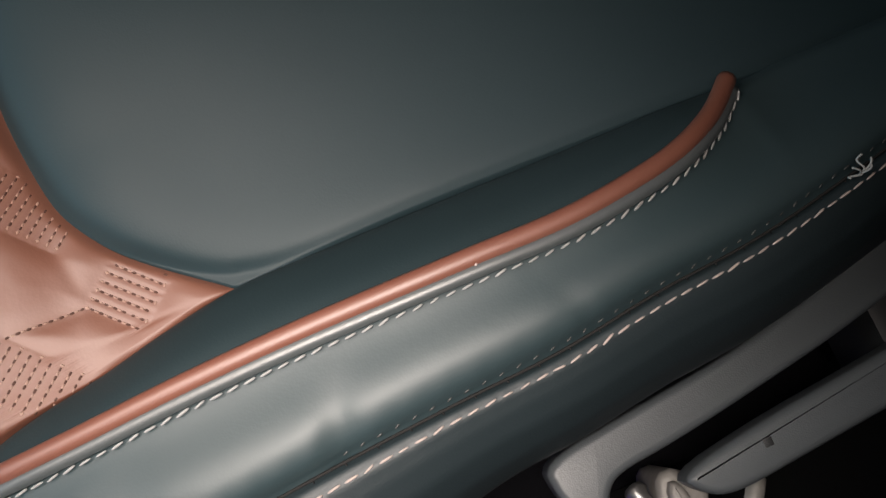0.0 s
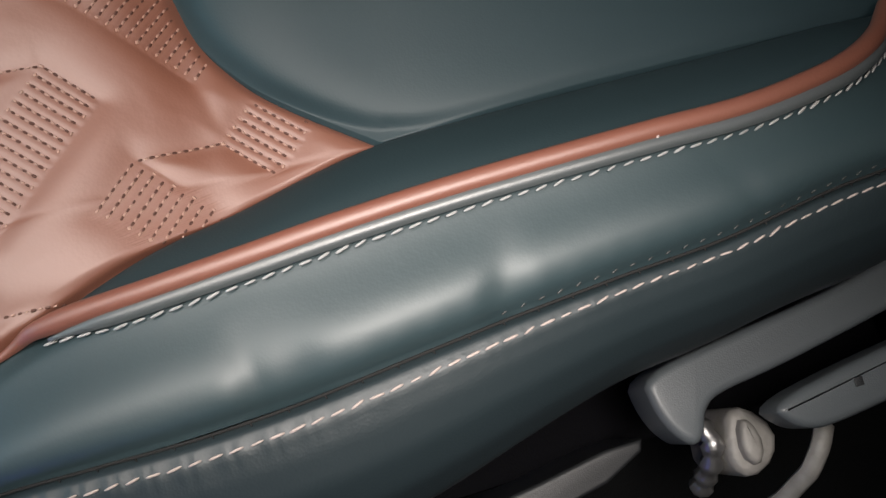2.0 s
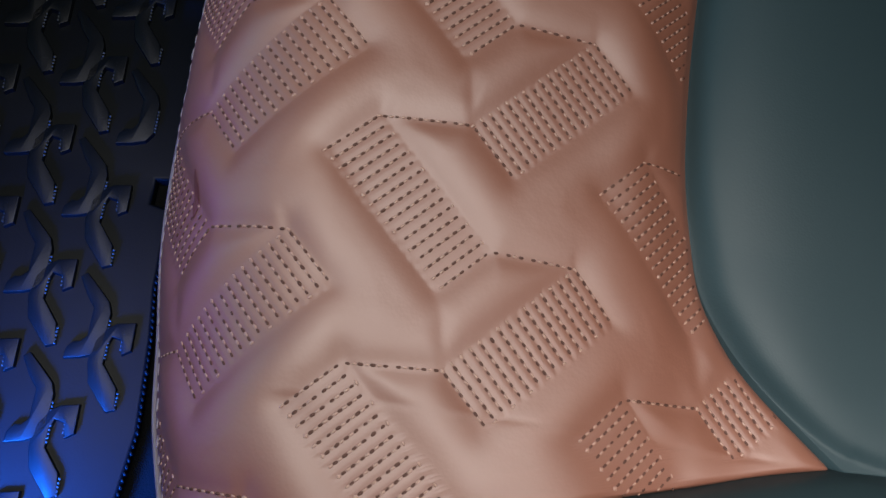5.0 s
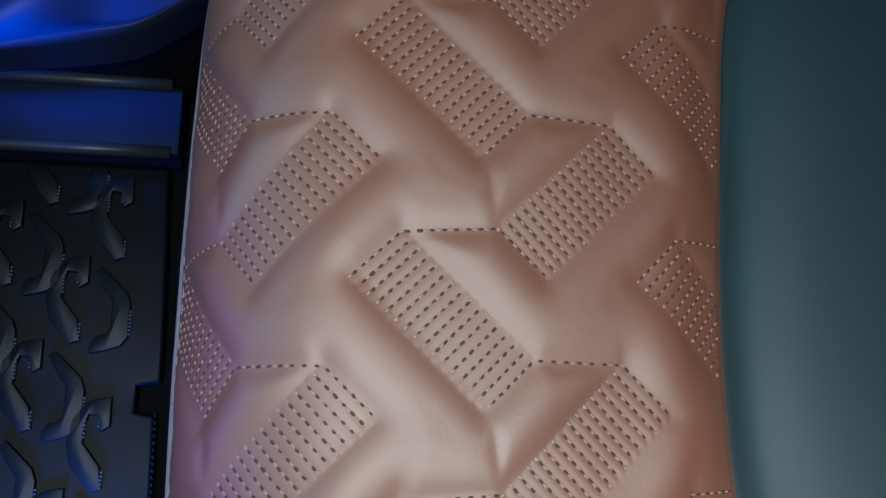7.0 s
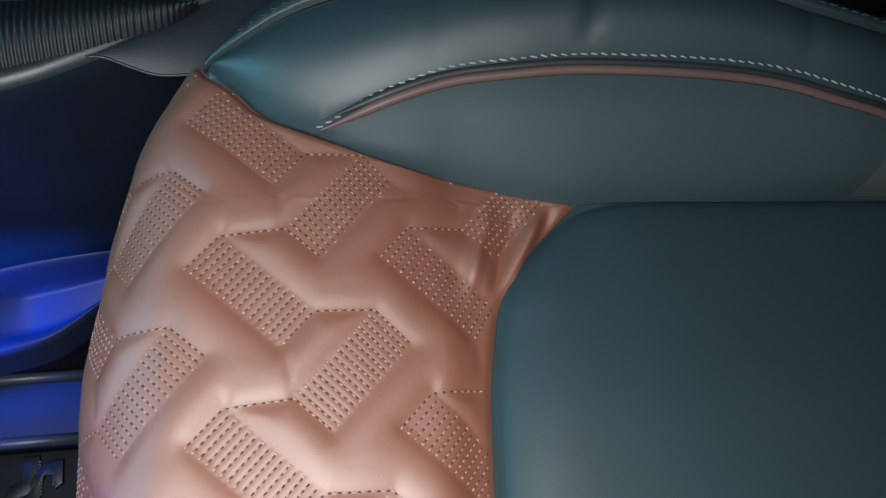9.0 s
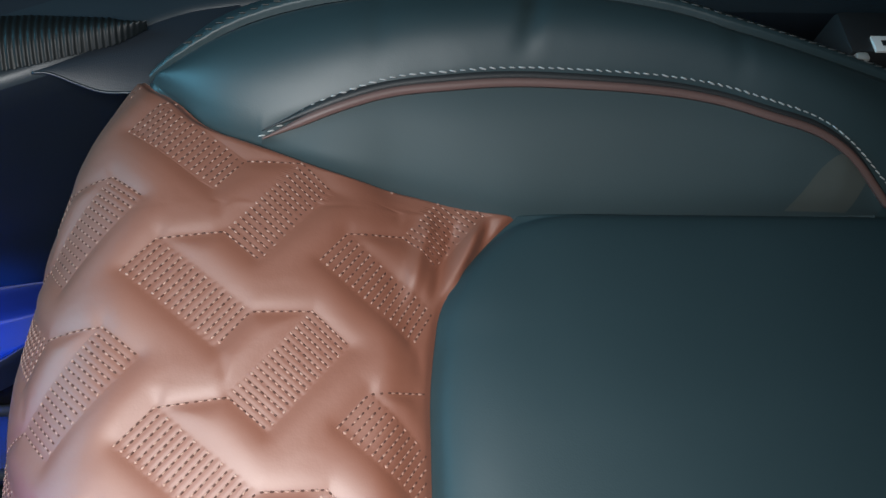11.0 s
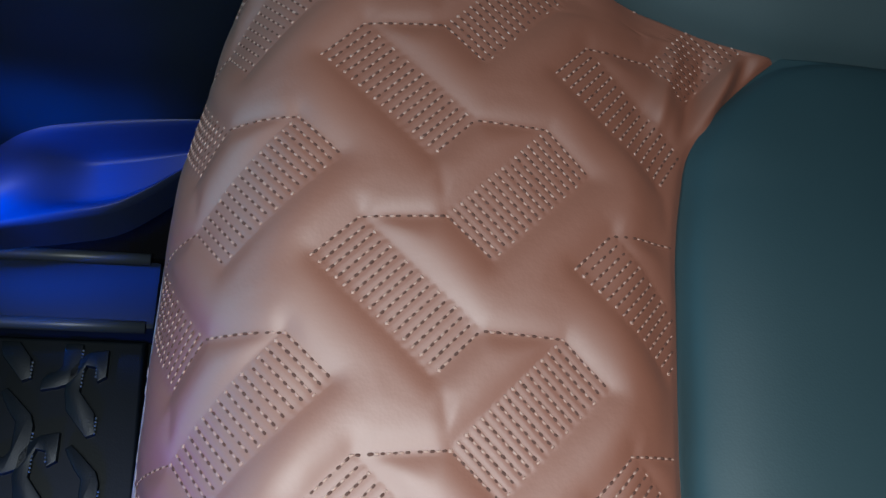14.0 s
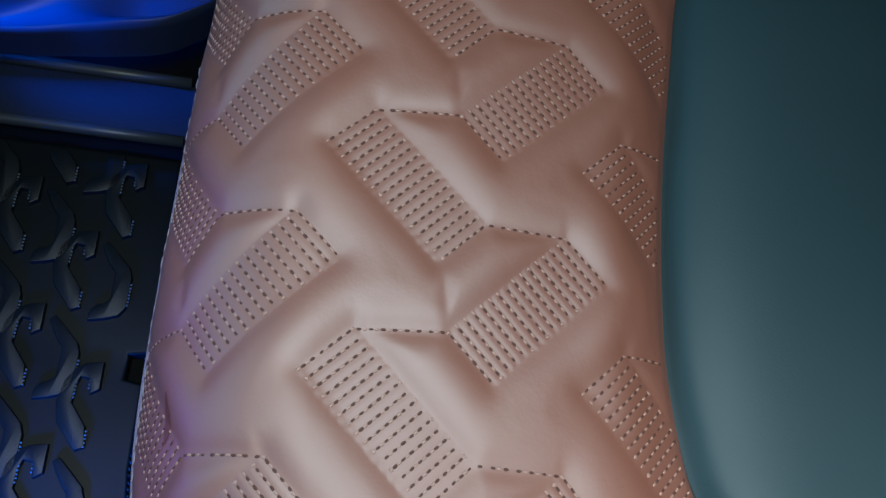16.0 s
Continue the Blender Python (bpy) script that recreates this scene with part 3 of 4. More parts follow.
    # soft creases across the leather
    for cx, amp, lean, wide in ((0.107, 0.0017, 0.10, 0.0050), (0.115, 0.0020, 0.25, 0.0110), (0.190, 0.0020, -0.25, 0.0060), (0.27, 0.0006, 0.2, 0.0045)) if sgn < 0 else ((0.172, 0.0026, 0.35, 0.006), (0.1, 0.0008, 0.2, 0.006), (0.29, 0.0008, 0.1, 0.006)):
        z -= amp * np.exp(-(((X - cx - lean * (v - 0.22)) / wide) ** 2)) * (smoothstep(0.3, 0.95, T_) if sgn < 0 else smoothstep(0.1, 0.6, T_))
    behind = X[:, 0] > 0.30
    for _ in range(40):
        soft = z.copy()
        soft[1:-1] = (z[:-2] + 2 * z[1:-1] + z[2:]) / 4
        z[behind] = soft[behind]
    TOP = np.stack([X, YC + sgn * v, z], -1)
    tucked = TOP[:, :1] - np.array((0, 0, 0.03))
    top_ob = grid_ob("bolster_top", np.concatenate([tucked, TOP], 1), BLACK, car_seat, "padded black leather bolster top", flip=not flip)
    # side skirt below the outer seam
    prof = np.array([(0.0, -0.004), (0.002, -0.0005), (0.005, 0.0), (0.010, -0.003), (0.017, -0.009), (0.024, -0.02), (0.029, -0.036), (0.031, -0.06), (0.029, -0.09), (0.022, -0.125)])
    px = np.interp(np.linspace(0, 9, 40), np.arange(10), prof[:, 0])
    pz = np.interp(np.linspace(0, 9, 40), np.arange(10), prof[:, 1])
    xs2 = np.concatenate([np.linspace(x_nose, 0.03, 50), np.linspace(0.0315, 0.50, 470)])
    grow = (0.5 + 0.5 * smoothstep(-0.012, 0.03, xs2)) * (1 + 0.5 * smoothstep(0.25, 0.13, xs2) * smoothstep(0.0, 0.06, xs2) * (sgn < 0))
    SK = np.stack([np.broadcast_to(xs2[:, None], (len(xs2), 40)), YC + sgn * (B["out_v"](xs2)[:, None] + px[None] * grow[:, None]), B["out_z"](xs2)[:, None] + pz[None] * (0.6 + 0.4 * np.minimum(grow, 1.0)[:, None])], -1)
    # the band beside the seam is gathered into small pleats
    beat = (SK[..., 0] / 0.0115 + 0.12 * np.sin(SK[..., 0] * 97.0)) % 1.0 - 0.5
    SK[..., 2] += (0.00028 * np.cos(2 * np.pi * beat) - 0.0005 * np.exp(-((beat / 0.09) ** 2))) * (1 - 0.6 * smoothstep(0.10, 0.16, SK[..., 0])) * np.exp(-((px[None] - 0.0045) / 0.0035) ** 2)
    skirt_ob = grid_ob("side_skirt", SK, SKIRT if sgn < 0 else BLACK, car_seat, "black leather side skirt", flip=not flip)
    # piping, its black welt and stitches; the piping starts as a thin roll along the tan border
    def top_z(x, v):
        i = int(np.argmin(abs(xs_top - x)))
        return float(np.interp(v, abs(TOP[i, :, 1] - YC), TOP[i, :, 2]))

    xs_top = TOP[:, 0, 0]
    xs = np.linspace(0.026 if sgn < 0 else x_join, x_end, 200)
    pv = np.where(xs < x_join, border_v(xs) + 0.001, np.maximum(B["pipe_v"](xs), border_v(xs)))
    pz = np.where(xs < x_join, border_z(xs) + 0.002, B["pipe_z"](xs) + 0.0012)
    for _ in range(6):
        pv[1:-1], pz[1:-1] = (pv[:-2] + 2 * pv[1:-1] + pv[2:]) / 4, (pz[:-2] + 2 * pz[1:-1] + pz[2:]) / 4
    full = 0.0037 if sgn < 0 else 0.0024
    pipe_ob = tube_ob("piping", np.stack([xs, YC + sgn * pv, pz], 1), 0.0006 + (full - 0.0006) * smoothstep(0.026, 0.062, xs) if sgn < 0 else 0.0006 + (full - 0.0006) * smoothstep(x_join, x_join + 0.025, xs), TAN_PIPE if sgn < 0 else PIPE_DIM, car_seat, "tan leather piping")
    keep = xs > x_join + (0.006 if sgn < 0 else -0.001)
    wx, wv, wz = xs[keep], pv[keep], pz[keep]
    # the far welt is near black, which paints in the shade of its groove
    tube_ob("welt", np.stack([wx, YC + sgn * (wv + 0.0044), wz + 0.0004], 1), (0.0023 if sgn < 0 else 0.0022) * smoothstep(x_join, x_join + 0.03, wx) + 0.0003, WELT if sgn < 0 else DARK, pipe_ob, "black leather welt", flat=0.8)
    off = (0.0080 if sgn < 0 else 0.0058) * (0.6 + 0.4 * smoothstep(x_join, x_join + 0.03, wx))
    st = np.stack([wx, YC + sgn * (wv + off), [top_z(a, b + c) + (0.0015 if sgn < 0 else 0.0016) for a, b, c in zip(wx, wv, off)]], 1)
    for _ in range(8):
        st[1:-1, 2] = (st[:-2, 2] + 2 * st[1:-1, 2] + st[2:, 2]) / 4
    st = resample(st, 0.0058 if sgn < 0 else 0.0050)
    n = len(st)
    stitches("top_stitch", st, np.gradient(st, axis=0), np.tile((0, -0.2 * sgn, 1.0), (n, 1)), (0.0040 if sgn < 0 else 0.0034, 0.0009, 0.0010), THREAD_PALE if sgn < 0 else THREAD_FAR, top_ob, twist=0.22 if sgn < 0 else -0.25)
    # stitches below the outer seam
    k = 6
    st = resample(SK[7 if sgn < 0 else 27:, k + 2], 0.0062) + np.array((0, 0, 0.0006))
    stitches("seam_stitch", st, np.gradient(st, axis=0), np.tile((0, 0.25 * sgn, 1.0), (len(st), 1)), (0.0044, 0.0008, 0.0009), THREAD_PINK if sgn < 0 else THREAD_DIM, skirt_ob, twist=-0.12 * sgn)
    if sgn < 0:
        st = resample(TOP[128:, -3], 0.0062) + np.array((0, 0.0, 0.0004))
        stitches("inner_seam_stitch", st, np.gradient(st, axis=0), np.tile((0, -0.1, 1.0), (len(st), 1)), (0.0022, 0.0006, 0.0006), THREAD_DIM, top_ob, twist=0.3)
        st = resample(SK[66:, 1] + np.array((0, 0, 0.0015)), 0.0115)
        beads_ob("seam_tick", st, np.tile((0.4, 1.0 * sgn, 0), (len(st), 1)), np.tile((0, 0, 1.0), (len(st), 1)), (0.0020, 0.0006, 0.0005), TICK, skirt_ob, "dark seam ticks")
        # thin dark tube that paints in the shade of the seam's groove
        groove = SK[18:, 1] + np.array((0, 0.0004, 0.0017))
        tube_ob("seam_groove", groove, 0.0005, TICK, skirt_ob, "dark tube for the shade along the seam", sides=6)

# small faults of the sewing: glinting knots as pale beads on the piping, and a frayed end at the outer seam
knots = [(0.0180, -0.2287, 0.3325), (0.0196, -0.2274, 0.3330), (0.0212, -0.2262, 0.3332), (0.0240, -0.2240, 0.3336), (0.2465, -0.2128, 0.3508)]
beads_ob("thread_knot", np.array(knots), np.tile((0.75, 0.65, 0.0), (5, 1)), np.tile((0, -0.3, 1.0), (5, 1)), (0.0018, 0.0011, 0.0011), THREAD_PINK, car_seat, "pale beads for glinting thread knots on the piping", jitter=0.5)
for k, (dx, dy, up) in enumerate([(0.010, 0.007, 0.006), (0.004, 0.011, 0.008), (-0.006, 0.005, 0.007), (-0.009, -0.001, 0.005), (0.006, 0.002, 0.009)]):
    q_ = np.linspace(0, 1, 9)[:, None]
    line = np.array((0.382, -0.2315, 0.331)) + np.array((dx, dy, up)) * 0.5 * q_ + np.array((0.001, -0.0006, 0.001)) * np.sin(np.pi * q_ * (1 + k % 2))
    tube_ob("loose_thread", line, 0.0004, THREAD_FAR, car_seat, "frayed pale thread end", sides=5)

# hem along the front edge of the tan panel
hem = resample(TANX[0] + np.array((-0.0012, 0, -0.001)), 0.003)
tube_ob("hem_cord", hem, 0.0011 - 0.0005 * smoothstep(-0.02, 0.1, hem[:, 1]), HEM, quilted, "pale corded hem")
st = resample(TANX[4, :370], 0.0058)
nn = len(st)
beads_ob("hem_stitch", st[3:-3], np.gradient(st, axis=0)[3:-3], np.tile((-1.0, 0, 0.35), (nn - 6, 1)), (0.0044, 0.0010, 0.0009), HEM, quilted, "pale hem stitches")
# front valance under the hem
val = np.stack([TANP[0] + np.array((0.003 + 0.004 * k, 0, -0.02 * k)) for k in range(6)], 0)
grid_ob("front_valance", val, BLACK, car_seat, "black cloth valance under the hem")
part("seat_pan", box_bm(-0.045, 0.43, -0.25, 0.226, 0.15, 0.285, 0.02), DARK, car_seat, "dark seat pan under the cushion")
for sgn in (-1, 1):
    part("seat_foot", box_bm(0.02, 0.40, YC + sgn * 0.215 - 0.02, YC + sgn * 0.215 + 0.02, 0.0, 0.155, 0.006), STEEL, car_seat, "steel seat rail")

# ---------------------------------------------------------------- seat side controls, door side
side_lever = thing("seat_lever", "grey plastic seat adjusting lever with hooked end beside the cushion", "lever", (0.3, -0.28, 0.2), "seat levers")
low_lever = thing("seat_lever", "lower grey plastic seat lever with a screw hole", "lever", (0.34, -0.31, 0.2), "seat levers")
# ---------------------------------------------------------------- floor, mat, console
part("floor", box_bm(-1.0, 1.2, -0.8, 1.0, -0.05, -0.012, 0), CARPET, None, "dark carpeted car floor", smooth=False)
tagged(bpy.data.objects["floor"], "dark carpeted car floor", "floor", kind="structure")


def outline_slab(name, outline, z0, z1, mat, parent=None, label="", bevel=0.0):
    """A flat slab over a plan outline."""
    bm = bmesh.new()
    low = [bm.verts.new((x, y, z0)) for x, y in outline]
    f = bm.faces.new(low)
    r = bmesh.ops.extrude_face_region(bm, geom=[f])
    top = [g for g in r["geom"] if isinstance(g, bmesh.types.BMVert)]
    bmesh.ops.translate(bm, vec=(0, 0, z1 - z0), verts=top)
    if bevel:
        bmesh.ops.bevel(bm, geom=[e for e in bm.edges if e.verts[0] in top and e.verts[1] in top], offset=bevel, segments=5, affect="EDGES", profile=0.5)
    return part(name, bm, mat, parent, label)


def rounded(outline, times=2):
    """Cuts the corners of a closed outline."""
    q = np.asarray(outline, float)
    for _ in range(times):
        nxt = np.roll(q, -1, axis=0)
        q = np.stack([q * 0.75 + nxt * 0.25, q * 0.25 + nxt * 0.75], 1).reshape(-1, 2)
    return [tuple(p) for p in q]


def lever_part(name, outline, z0, z1, parent, label="", bevel=0.0038):
    ox, oy, oz = parent.location
    return outline_slab(name, [(x - ox, y - oy) for x, y in rounded(outline)], z0 - oz, z1 - oz, PLASTIC, parent, label, bevel)


lever_part("lever_arm", [(0.247, -0.283), (0.248, -0.297), (0.252, -0.308), (0.259, -0.316), (0.265, -0.313), (0.268, -0.304), (0.275, -0.2985), (0.302, -0.296), (0.345, -0.289), (0.395, -0.280), (0.46, -0.262), (0.46, -0.228), (0.423, -0.245), (0.392, -0.259), (0.368, -0.265), (0.338, -0.272), (0.284, -0.278)], 0.228, 0.2545, side_lever)
lever_part("lever_arm", [(0.298, -0.310), (0.305, -0.320), (0.314, -0.325), (0.328, -0.325), (0.356, -0.322), (0.46, -0.312), (0.46, -0.290), (0.387, -0.298), (0.339, -0.303)], 0.226, 0.2455, low_lever)
hx, hy, hz = low_lever.location
part("screw_hole", box_bm(0.3365 - hx, 0.3405 - hx, -0.3135 - hy, -0.3095 - hy, 0.240 - hz, 0.2460 - hz, 0.0005), DARK, low_lever, "dark screw hole")
part("pivot", box_bm(0.41 - hx, 0.45 - hx, -0.312 - hy, -0.20 - hy, 0.17 - hz, 0.228 - hz, 0.006), DARK, low_lever, "dark lever pivot")
sx, sy, sz = side_lever.location
part("pivot", box_bm(0.41 - sx, 0.45 - sx, -0.262 - sy, -0.20 - sy, 0.18 - sz, 0.234 - sz, 0.006), DARK, side_lever, "dark lever pivot")

floor_mat = thing("floor_mat", "black moulded rubber floor mat with raised hooked hexagons", "floor mat", (0, 0, -0.012))
MATZ = 0.012
MAT_EDGE = [(-0.125, -0.42), (-0.117, -0.30), (-0.111, -0.24), (-0.106, -0.19), (-0.110, -0.13), (-0.114, -0.10), (-0.1155, -0.045), (-0.128, -0.043), (-0.128, -0.027), (-0.114, -0.025), (-0.114, 0.003), (-0.119, 0.118)]
outline_slab("mat_sheet", [(-0.75, -0.42), *MAT_EDGE, (-0.75, 0.118)], 0.0, MATZ, RUBBER, floor_mat, bevel=0.003)
edge_line = resample([(x, y, MATZ + 0.0005) for x, y in MAT_EDGE[:7]], 0.0042)
beads_ob("mat_edging", edge_line, np.gradient(edge_line, axis=0), np.tile((0.3, 0, 1.0), (len(edge_line), 1)), (0.0034, 0.0022, 0.0020), RUBBER, floor_mat, "ribbed rubber edging", twist=0.5)


RIB_R = [(-0.5, 20.5), (3, 23.5), (11, 16), (20, 7), (22.5, 0), (22.5, -21), (18.5, -27), (10, -30), (0, -32), (0.5, -25), (4, -20.5), (8, -20), (11.5, -16), (11.5, 2), (6, 9)]
RIB_L = [(-27.5, 17), (-22, 25), (-16, 29), (-5, 31), (-4.5, 13), (-10, 9.5), (-12, 19), (-17.5, 20), (-19.5, 14), (-19.5, 3), (-8.5, -11), (-6.5, -24), (-12, -26.5), (-26, -10), (-29, 3)]
TEETH = {0: ((23.0, -5, -20),), 1: ((-11.0, 25, 12), (-19.3, 16, 4), (-7.0, -14, -24))}
RIBS = {0: RIB_R, 1: RIB_L}


def below(outline, top):
    """The part of an outline under y = top."""
    kept = []
    for (x0, y0), (x1, y1) in zip(outline, outline[1:] + outline[:1]):
        if y0 <= top:
            kept.append((x0, y0))
        if (y0 <= top) != (y1 <= top):
            f = (top - y0) / (y1 - y0)
            kept.append((x0 + (x1 - x0) * f, top))
    return kept


def raised_rib(kind, top=99.0, height=0.0055):
    """A hooked rib with sloping flanks and rows of small teeth along its steep edges."""
    o = [(x / 1000, y / 1000) for x, y in below(RIBS[kind], top)]
    if len(o) < 4:
        return None
    bm = bmesh.new()
    f = bm.faces.new([bm.verts.new((x, y, MATZ - 0.001)) for x, y in o])
    if f.normal.z < 0:
        f.normal_flip()
    r = bmesh.ops.extrude_face_region(bm, geom=[f])
    up = [g for g in r["geom"] if isinstance(g, bmesh.types.BMVert)]
    bmesh.ops.translate(bm, vec=(0, 0, height + 0.001), verts=up)
    bmesh.ops.bevel(bm, geom=[e for e in bm.edges if e.verts[0] in up and e.verts[1] in up], offset=0.0009, segments=2, affect="EDGES", profile=0.5)
    ob = part("raised_rib", bm, RIB, floor_mat, smooth=False)
    bm = bmesh.new()
    for x, y0, y1 in TEETH[kind]:
        for y in np.arange(min(y0, top - 1), y1, -2.4):
            made = bmesh.ops.create_icosphere(bm, subdivisions=1, radius=0.0009)
            bmesh.ops.translate(bm, vec=(x / 1000, y / 1000, MATZ + height - 0.0008), verts=made["verts"])
    part("toothed_edge", bm, TOOTH, ob, "toothed edge with glints put into its colour", smooth=False)["kind"] = "stuff"
    return ob


proto = [raised_rib(0), raised_rib(1)]
used = [False, False]
for i in range(-6, 8):
    for j in range(-6, 8):
        cx, cy = -0.158 - 0.0225 * i - 0.044 * j, 0.024 - 0.0545 * i + 0.035 * j
        if not (-0.42 < cx and -0.36 < cy < 0.142):
            continue
        limit = np.interp(cy, [q[1] for q in MAT_EDGE], [q[0] for q in MAT_EDGE]) - 0.008
        for k, reach in ((0, 0.024), (1, -0.006)):
            if cx + reach > limit:
                continue
            if cy + 0.032 > 0.115:
                ob = raised_rib(k, (0.113 - cy) * 1000)
                if ob is None:
                    continue
            else:
                ob = proto[k]
                if used[k]:
                    edge = ob.children[0].copy()
                    ob = ob.copy()
                    scene.collection.objects.link(ob)
                    scene.collection.objects.link(edge)
                    edge.parent = ob
                used[k] = True
            ob.location = (cx, cy, 0)
# raised border on the console side, with two lips
border_ob = part("mat_border", box_bm(-0.75, -0.111, 0.119, 0.166, 0.0, 0.036, 0.003), BORDER, floor_mat, "raised border of the mat")
for yy, xe in ((0.119, -0.116), (0.166, -0.118)):
    tube_ob("border_lip", [(xe - 0.063 * k, yy, 0.0385) for k in range(11)], 0.0042, LIP, border_ob, "rounded lip of the border")

# ---------------------------------------------------------------- console
console = thing("centre_console", "dark plastic centre console with ribbed trim beside the seat", "console")
plan = resample([(-0.75, 0.238, 0), (-0.3, 0.240, 0), (-0.16, 0.242, 0), (-0.12, 0.246, 0), (-0.095, 0.254, 0), (-0.063, 0.268, 0), (-0.04, 0.280, 0), (-0.017, 0.294, 0), (0.01, 0.307, 0), (0.05, 0.316, 0), (0.12, 0.321, 0), (0.6, 0.324, 0)], 0.01)
levels = [(-0.012, 0.012), (0.06, 0.010), (0.2, 0.004), (0.262, 0.0), (0.274, -0.001), (0.281, 0.001)]
grid_ob("side_wall", np.stack([plan + np.array((0, dy, z)) for z, dy in levels], 1), NAVY, console, "dark blue-lit side wall", flip=True)
ledge = [(0.281, 0.001), (0.2855, 0.004), (0.287, 0.009), (0.2875, 0.02), (0.289, 0.046)]
grid_ob("edge_trim", np.stack([plan + np.array((0, dy, z)) for z, dy in ledge], 1), TRIMGREY, console, "smooth grey edge trim", flip=True)
top = [(0.289, 0.046), (0.292, 0.07), (0.292, 0.1), (0.288, 0.2), (0.25, 0.26)]
grid_ob("console_top", np.stack([plan + np.array((0, dy, z)) for z, dy in top], 1), NAVY, console, "dark console top", flip=True)
# leaf-shaped lip where the trim swells towards the seat
lip_x = np.linspace(-0.070, 0.040, 70)
lip_in = smooth_curve([-0.070, -0.062, -0.049, -0.036, -0.023, -0.009, 0.015, 0.040], [0.2660, 0.2665, 0.2630, 0.2600, 0.2597, 0.2610, 0.266, 0.275])
lip_out = smooth_curve([-0.070, -0.062, -0.04, -0.017, 0.01, 0.04], [0.2665, 0.2700, 0.282, 0.296, 0.309, 0.316])
q_ = np.linspace(0, 1, 10)
LX, LQ = np.meshgrid(lip_x, q_, indexing="ij")
lip_y = lip_out(LX) + (lip_in(LX) - lip_out(LX)) * LQ
lip_z = 0.2868 - 0.0090 * LQ ** 2 * smoothstep(-0.070, -0.03, LX)
lip_ob = grid_ob("trim_lip", np.stack([LX, lip_y, lip_z], -1), NAVY, console, "leaf-shaped lip of the edge trim")
# lighter tube laid along the lip's edge as its painted highlight
tube_ob("lip_edge", np.stack([lip_x, lip_in(lip_x), lip_z[:, -1]], 1), 0.0008, TRIMGREY, lip_ob, "thin tube for the highlight along the lip", sides=8)
# ribbed inlay on the console's shoulder
lo = resample([(-0.40, 0.244, 0.288), (-0.2, 0.247, 0.289), (-0.112, 0.2575, 0.289), (-0.071, 0.269, 0.289), (-0.027, 0.283, 0.290), (-0.011, 0.2935, 0.2905)], 0.0006)
hi = resample([(-0.40, 0.282, 0.296), (-0.2, 0.288, 0.297), (-0.114, 0.2935, 0.297), (-0.071, 0.2975, 0.296), (-0.03, 0.2985, 0.294), (-0.011, 0.2955, 0.291)], 0.0006)
n = min(len(lo), len(hi))
lo, hi = lo[np.linspace(0, len(lo) - 1, n).astype(int)], hi[np.linspace(0, len(hi) - 1, n).astype(int)]
q = np.linspace(0, 1, 10)
inlay = lo[:, None] * (1 - q)[None, :, None] + hi[:, None] * q[None, :, None]
inlay[..., 2] += 0.006 * np.sin(np.pi * q)[None]
inlay[..., 2] += 0.00045 * np.sin(np.arange(n)[:, None] * 1.05 - q[None] * 4.5)
grid_ob("ribbed_inlay", inlay, INLAY, console, "glossy ribbed carbon-look inlay", flip=True)

# kick panel between the mat and the console: two swept folds
kick = thing("kick_panel", "glossy curved plastic kick panel under the console", "panel", (0, 0, -0.012))
upper = smooth_curve([-0.45, -0.30, -0.24, -0.219, -0.205, -0.19, -0.157, -0.104, -0.07], [0.165, 0.167, 0.177, 0.192, 0.206, 0.219, 0.229, 0.236, 0.238])
lower = smooth_curve([-0.45, -0.30, -0.211, -0.194, -0.164, -0.133, -0.114, -0.093, -0.07], [0.145, 0.150, 0.157, 0.160, 0.165, 0.1735, 0.187, 0.205, 0.216])
ax = np.linspace(-0.45, -0.07, 90)
tt = np.linspace(0, 1, 30)
AX, AT = np.meshgrid(ax, tt, indexing="ij")
hollow = smoothstep(-0.200, -0.150, AX)
ky = lower(AX) + (upper(AX) - lower(AX)) * AT
kz = 0.092 + 0.012 * AT - 0.012 * np.sin(np.pi * AT) * (1 - hollow) - 0.028 * hollow * smoothstep(0.12, 0.42, AT) * smoothstep(0.97, 0.80, AT)
kz -= 0.03 * smoothstep(0.10, 0.0, AT)
grid_ob("curved_shell", np.stack([AX, ky, kz], -1), GLOSS, kick, "glossy hollow shell lit blue", flip=False)
part("kick_base", box_bm(-0.75, -0.075, 0.17, 0.245, 0.0, 0.03, 0.005), PITCH, kick, "near-black box for the shade under the shell")

# ---------------------------------------------------------------- rail and covers, door side
rail = thing("seat_rail", "steel seat rail with plastic covers on the floor", "seat rail", (0, 0, -0.012))
part("rail_channel", box_bm(-0.037, 0.42, -0.318, -0.276, 0.0, 0.150, 0.004), PITCH, rail)
part("rail_lip", box_bm(-0.043, 0.055, -0.292, -0.277, 0.0, 0.158, 0.003), COVER_PALE, rail, "pale lip of the rail cover")
part("end_cover", box_bm(-0.072, -0.047, -0.345, -0.240, 0.0, 0.162, 0.005), COVER, rail, "teal plastic end cover")
part("cover_foot", box_bm(-0.079, -0.050, -0.345, -0.268, 0.0, 0.148, 0.005), COVER, rail, "stepped foot of the end cover")
part("cover_edge", box_bm(-0.0472, -0.0425, -0.345, -0.252, 0.0, 0.1575, 0.0018), COVER_PALE, rail, "pale edge of the end cover")
part("guide_post", box_bm(-0.0418, -0.0362, -0.279, -0.246, 0.0, 0.165, 0.0022), COVER, rail, "slim plastic post")
part("bolt_plate", box_bm(-0.0358, -0.0295, -0.274, -0.258, 0.06, 0.160, 0.002), STEEL, rail, "shiny metal bracket")
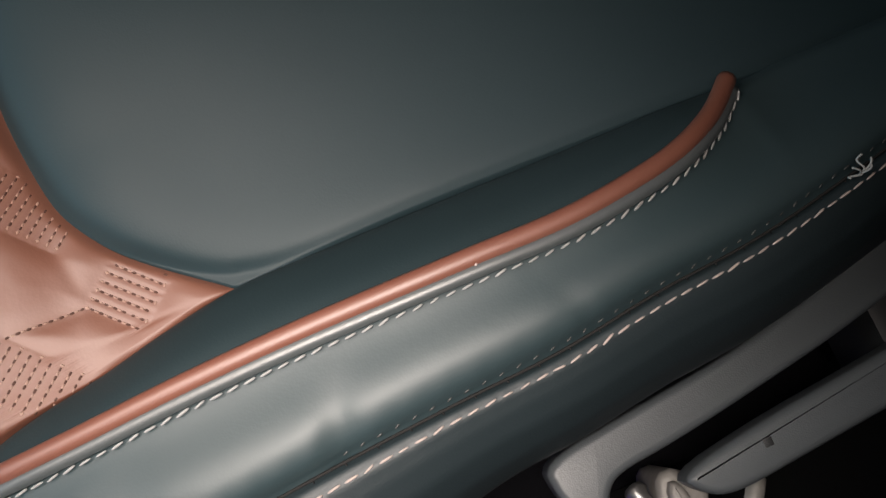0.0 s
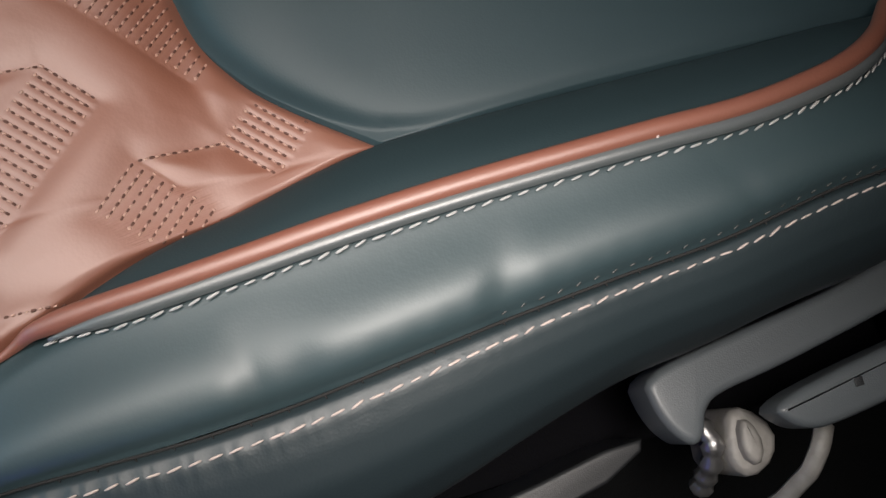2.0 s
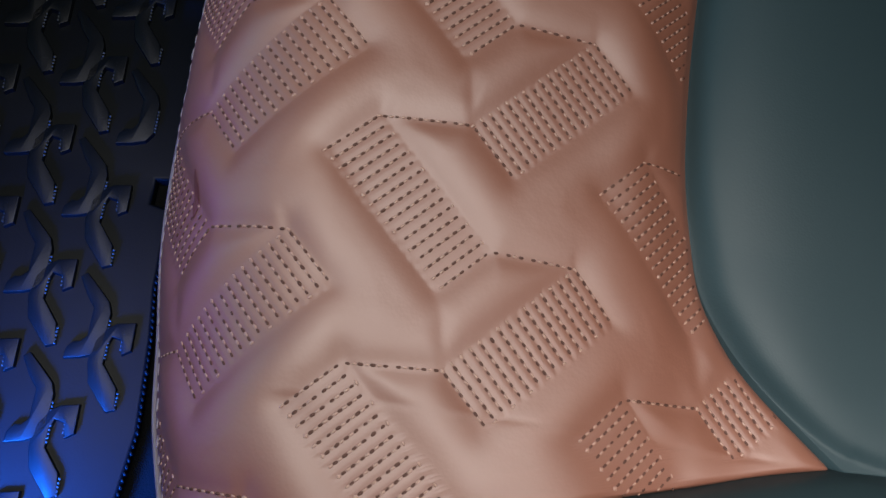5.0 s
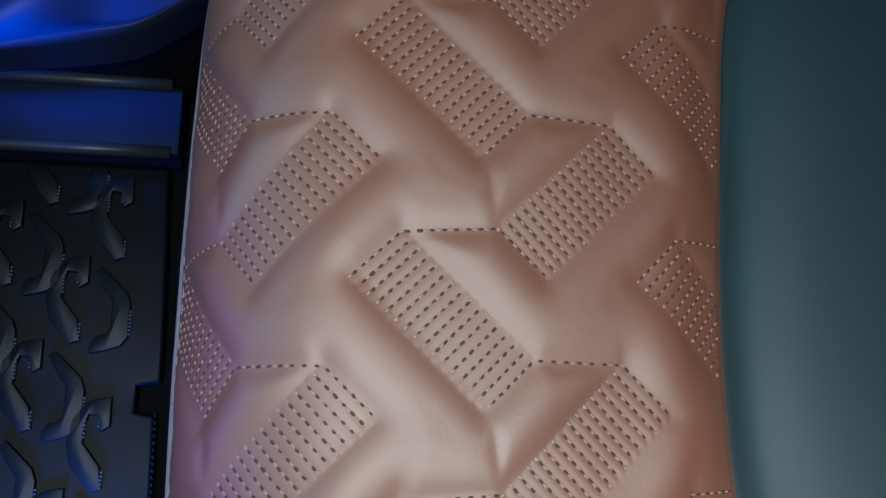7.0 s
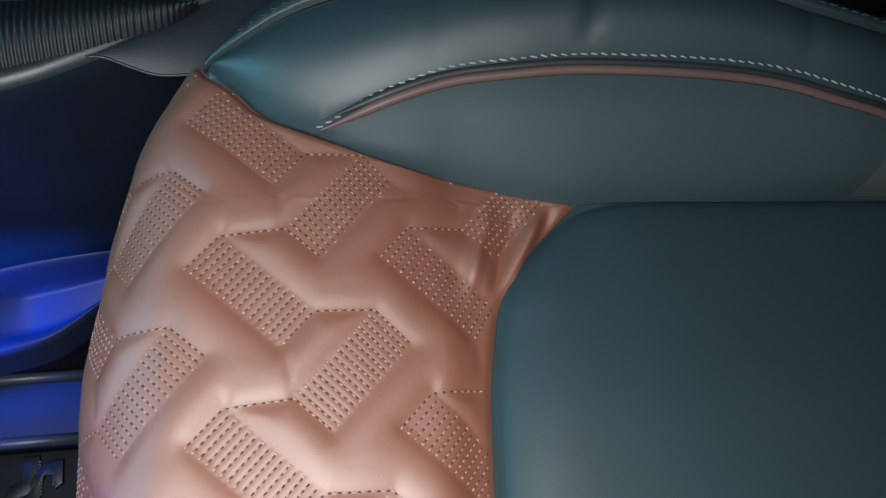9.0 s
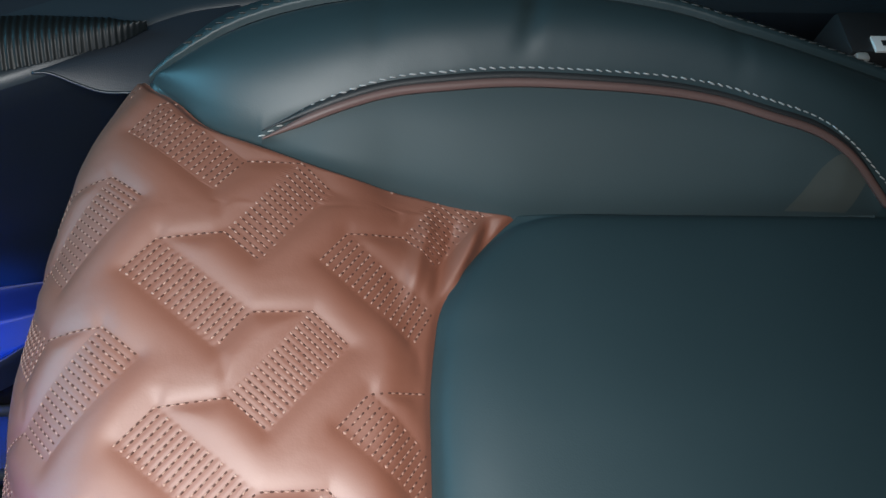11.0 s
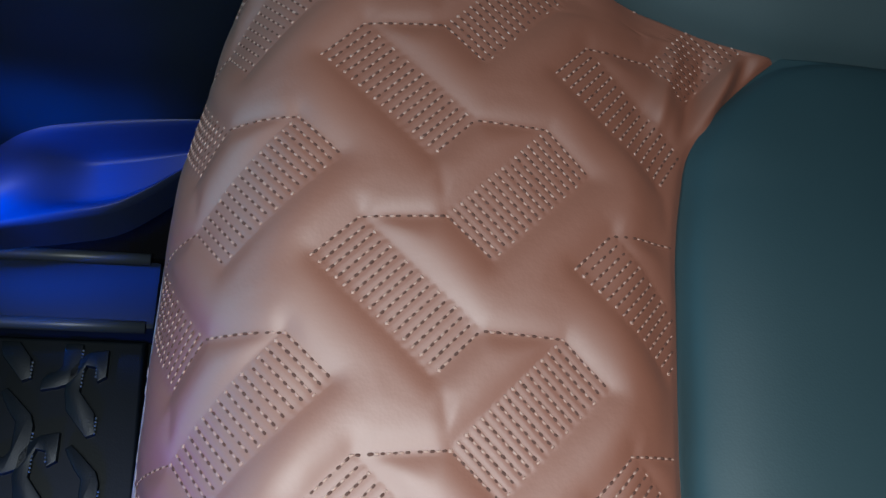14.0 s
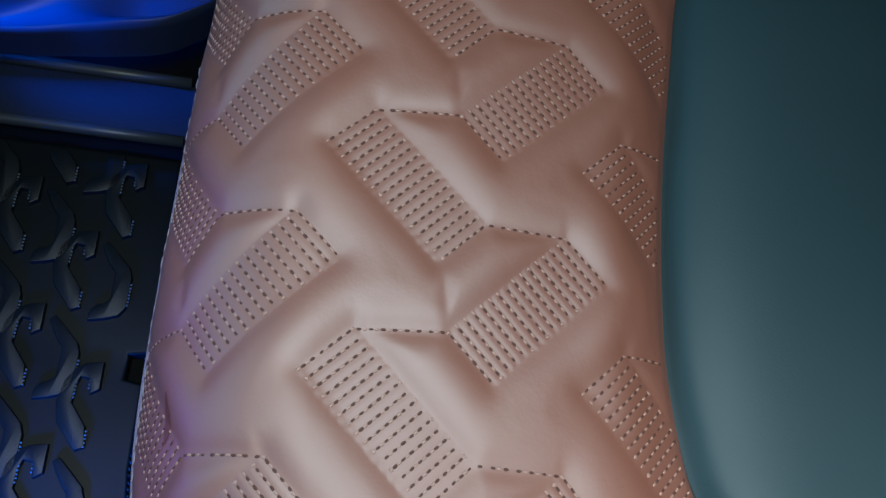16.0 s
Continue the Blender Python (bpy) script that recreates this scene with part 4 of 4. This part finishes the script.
outline_slab("rail_trim", [(0.10, -0.332), (0.16, -0.322), (0.205, -0.3165), (0.238, -0.3115), (0.257, -0.3115), (0.255, -0.317), (0.235, -0.326), (0.17, -0.338)], 0.13, 0.206, DARK, rail, "dark plastic rail trim", bevel=0.002)
outline_slab("bracket", rounded([(0.298, -0.311), (0.308, -0.311), (0.319, -0.325), (0.314, -0.338), (0.300, -0.344), (0.292, -0.336), (0.294, -0.322)], 1), 0.16, 0.210, ALLOY, rail, "pale cast metal bracket", bevel=0.004)
outline_slab("bracket_boss", rounded([(0.300, -0.316), (0.306, -0.317), (0.309, -0.330), (0.303, -0.339), (0.297, -0.332)], 1), 0.205, 0.216, ALLOY, rail, "raised boss of the cast bracket", bevel=0.003)
tube_ob("cable", resample([(0.340, -0.330, 0.212), (0.334, -0.338, 0.214), (0.328, -0.348, 0.208), (0.318, -0.36, 0.19), (0.30, -0.375, 0.15)], 0.004), 0.0045, ALLOY, rail, "pale cable sleeve")
tube_ob("loom", resample([(0.287, -0.314, 0.20), (0.289, -0.322, 0.205), (0.287, -0.332, 0.2), (0.284, -0.345, 0.18)], 0.003), 0.005 + 0.0012 * np.sin(np.arange(len(resample([(0.287, -0.314, 0.20), (0.289, -0.322, 0.205), (0.287, -0.332, 0.2), (0.284, -0.345, 0.18)], 0.003))) * 1.9), STEEL, rail, "corrugated cable loom")

# ---------------------------------------------------------------- seat belt buckle, console side
buckle = thing("belt_buckle", "dark seat belt buckle with a white label", "belt buckle", (0.383, 0.240, -0.012))
part("stalk", box_bm(-0.010, 0.014, 0.0, 0.012, 0.0, 0.34, 0.004), DARK, buckle)
part("buckle_head", box_bm(-0.018, 0.022, -0.014, 0.016, 0.33, 0.371, 0.005), DARK, buckle)
label_ob = part("label", box_bm(-0.004, 0.012, -0.0145, -0.004, 0.3705, 0.3725, 0.0005), WHITE, buckle, "small white label")
part("label_bars", box_bm(0.001, 0.010, -0.011, -0.0075, 0.3726, 0.3730, 0.0), DARK, label_ob, "dark print on the label")
part("latch_peg", box_bm(-0.017, -0.009, -0.020, -0.0145, 0.33, 0.372, 0.002), PEG, buckle, "pale grey plastic peg")

# ---------------------------------------------------------------- cabin shell around the view
def wall(name, x0, x1, y0, y1, z0, z1, mat, label, cat="wall"):
    ob = part(name, box_bm(x0, x1, y0, y1, z0, z1, 0), mat, None, label, smooth=False)
    return tagged(ob, label, cat, kind="structure")


wall("wall_door", -1.0, 1.2, -0.86, -0.80, -0.05, 1.10, DARK, "dark car door side")
wall("wall_far", -1.0, 1.2, 1.0, 1.06, -0.05, 1.10, DARK, "dark far door side")
wall("wall_dash", -1.06, -1.0, -0.86, 1.06, -0.05, 0.66, DARK, "dark dashboard wall under the windscreen")
wall("wall_rear", 1.2, 1.26, -0.86, 1.06, -0.05, 1.10, DARK, "dark rear of the cabin")
wall("ceiling", -1.06, 1.26, -0.86, 1.06, 1.10, 1.15, ROOF, "grey cloth headlining", "ceiling")
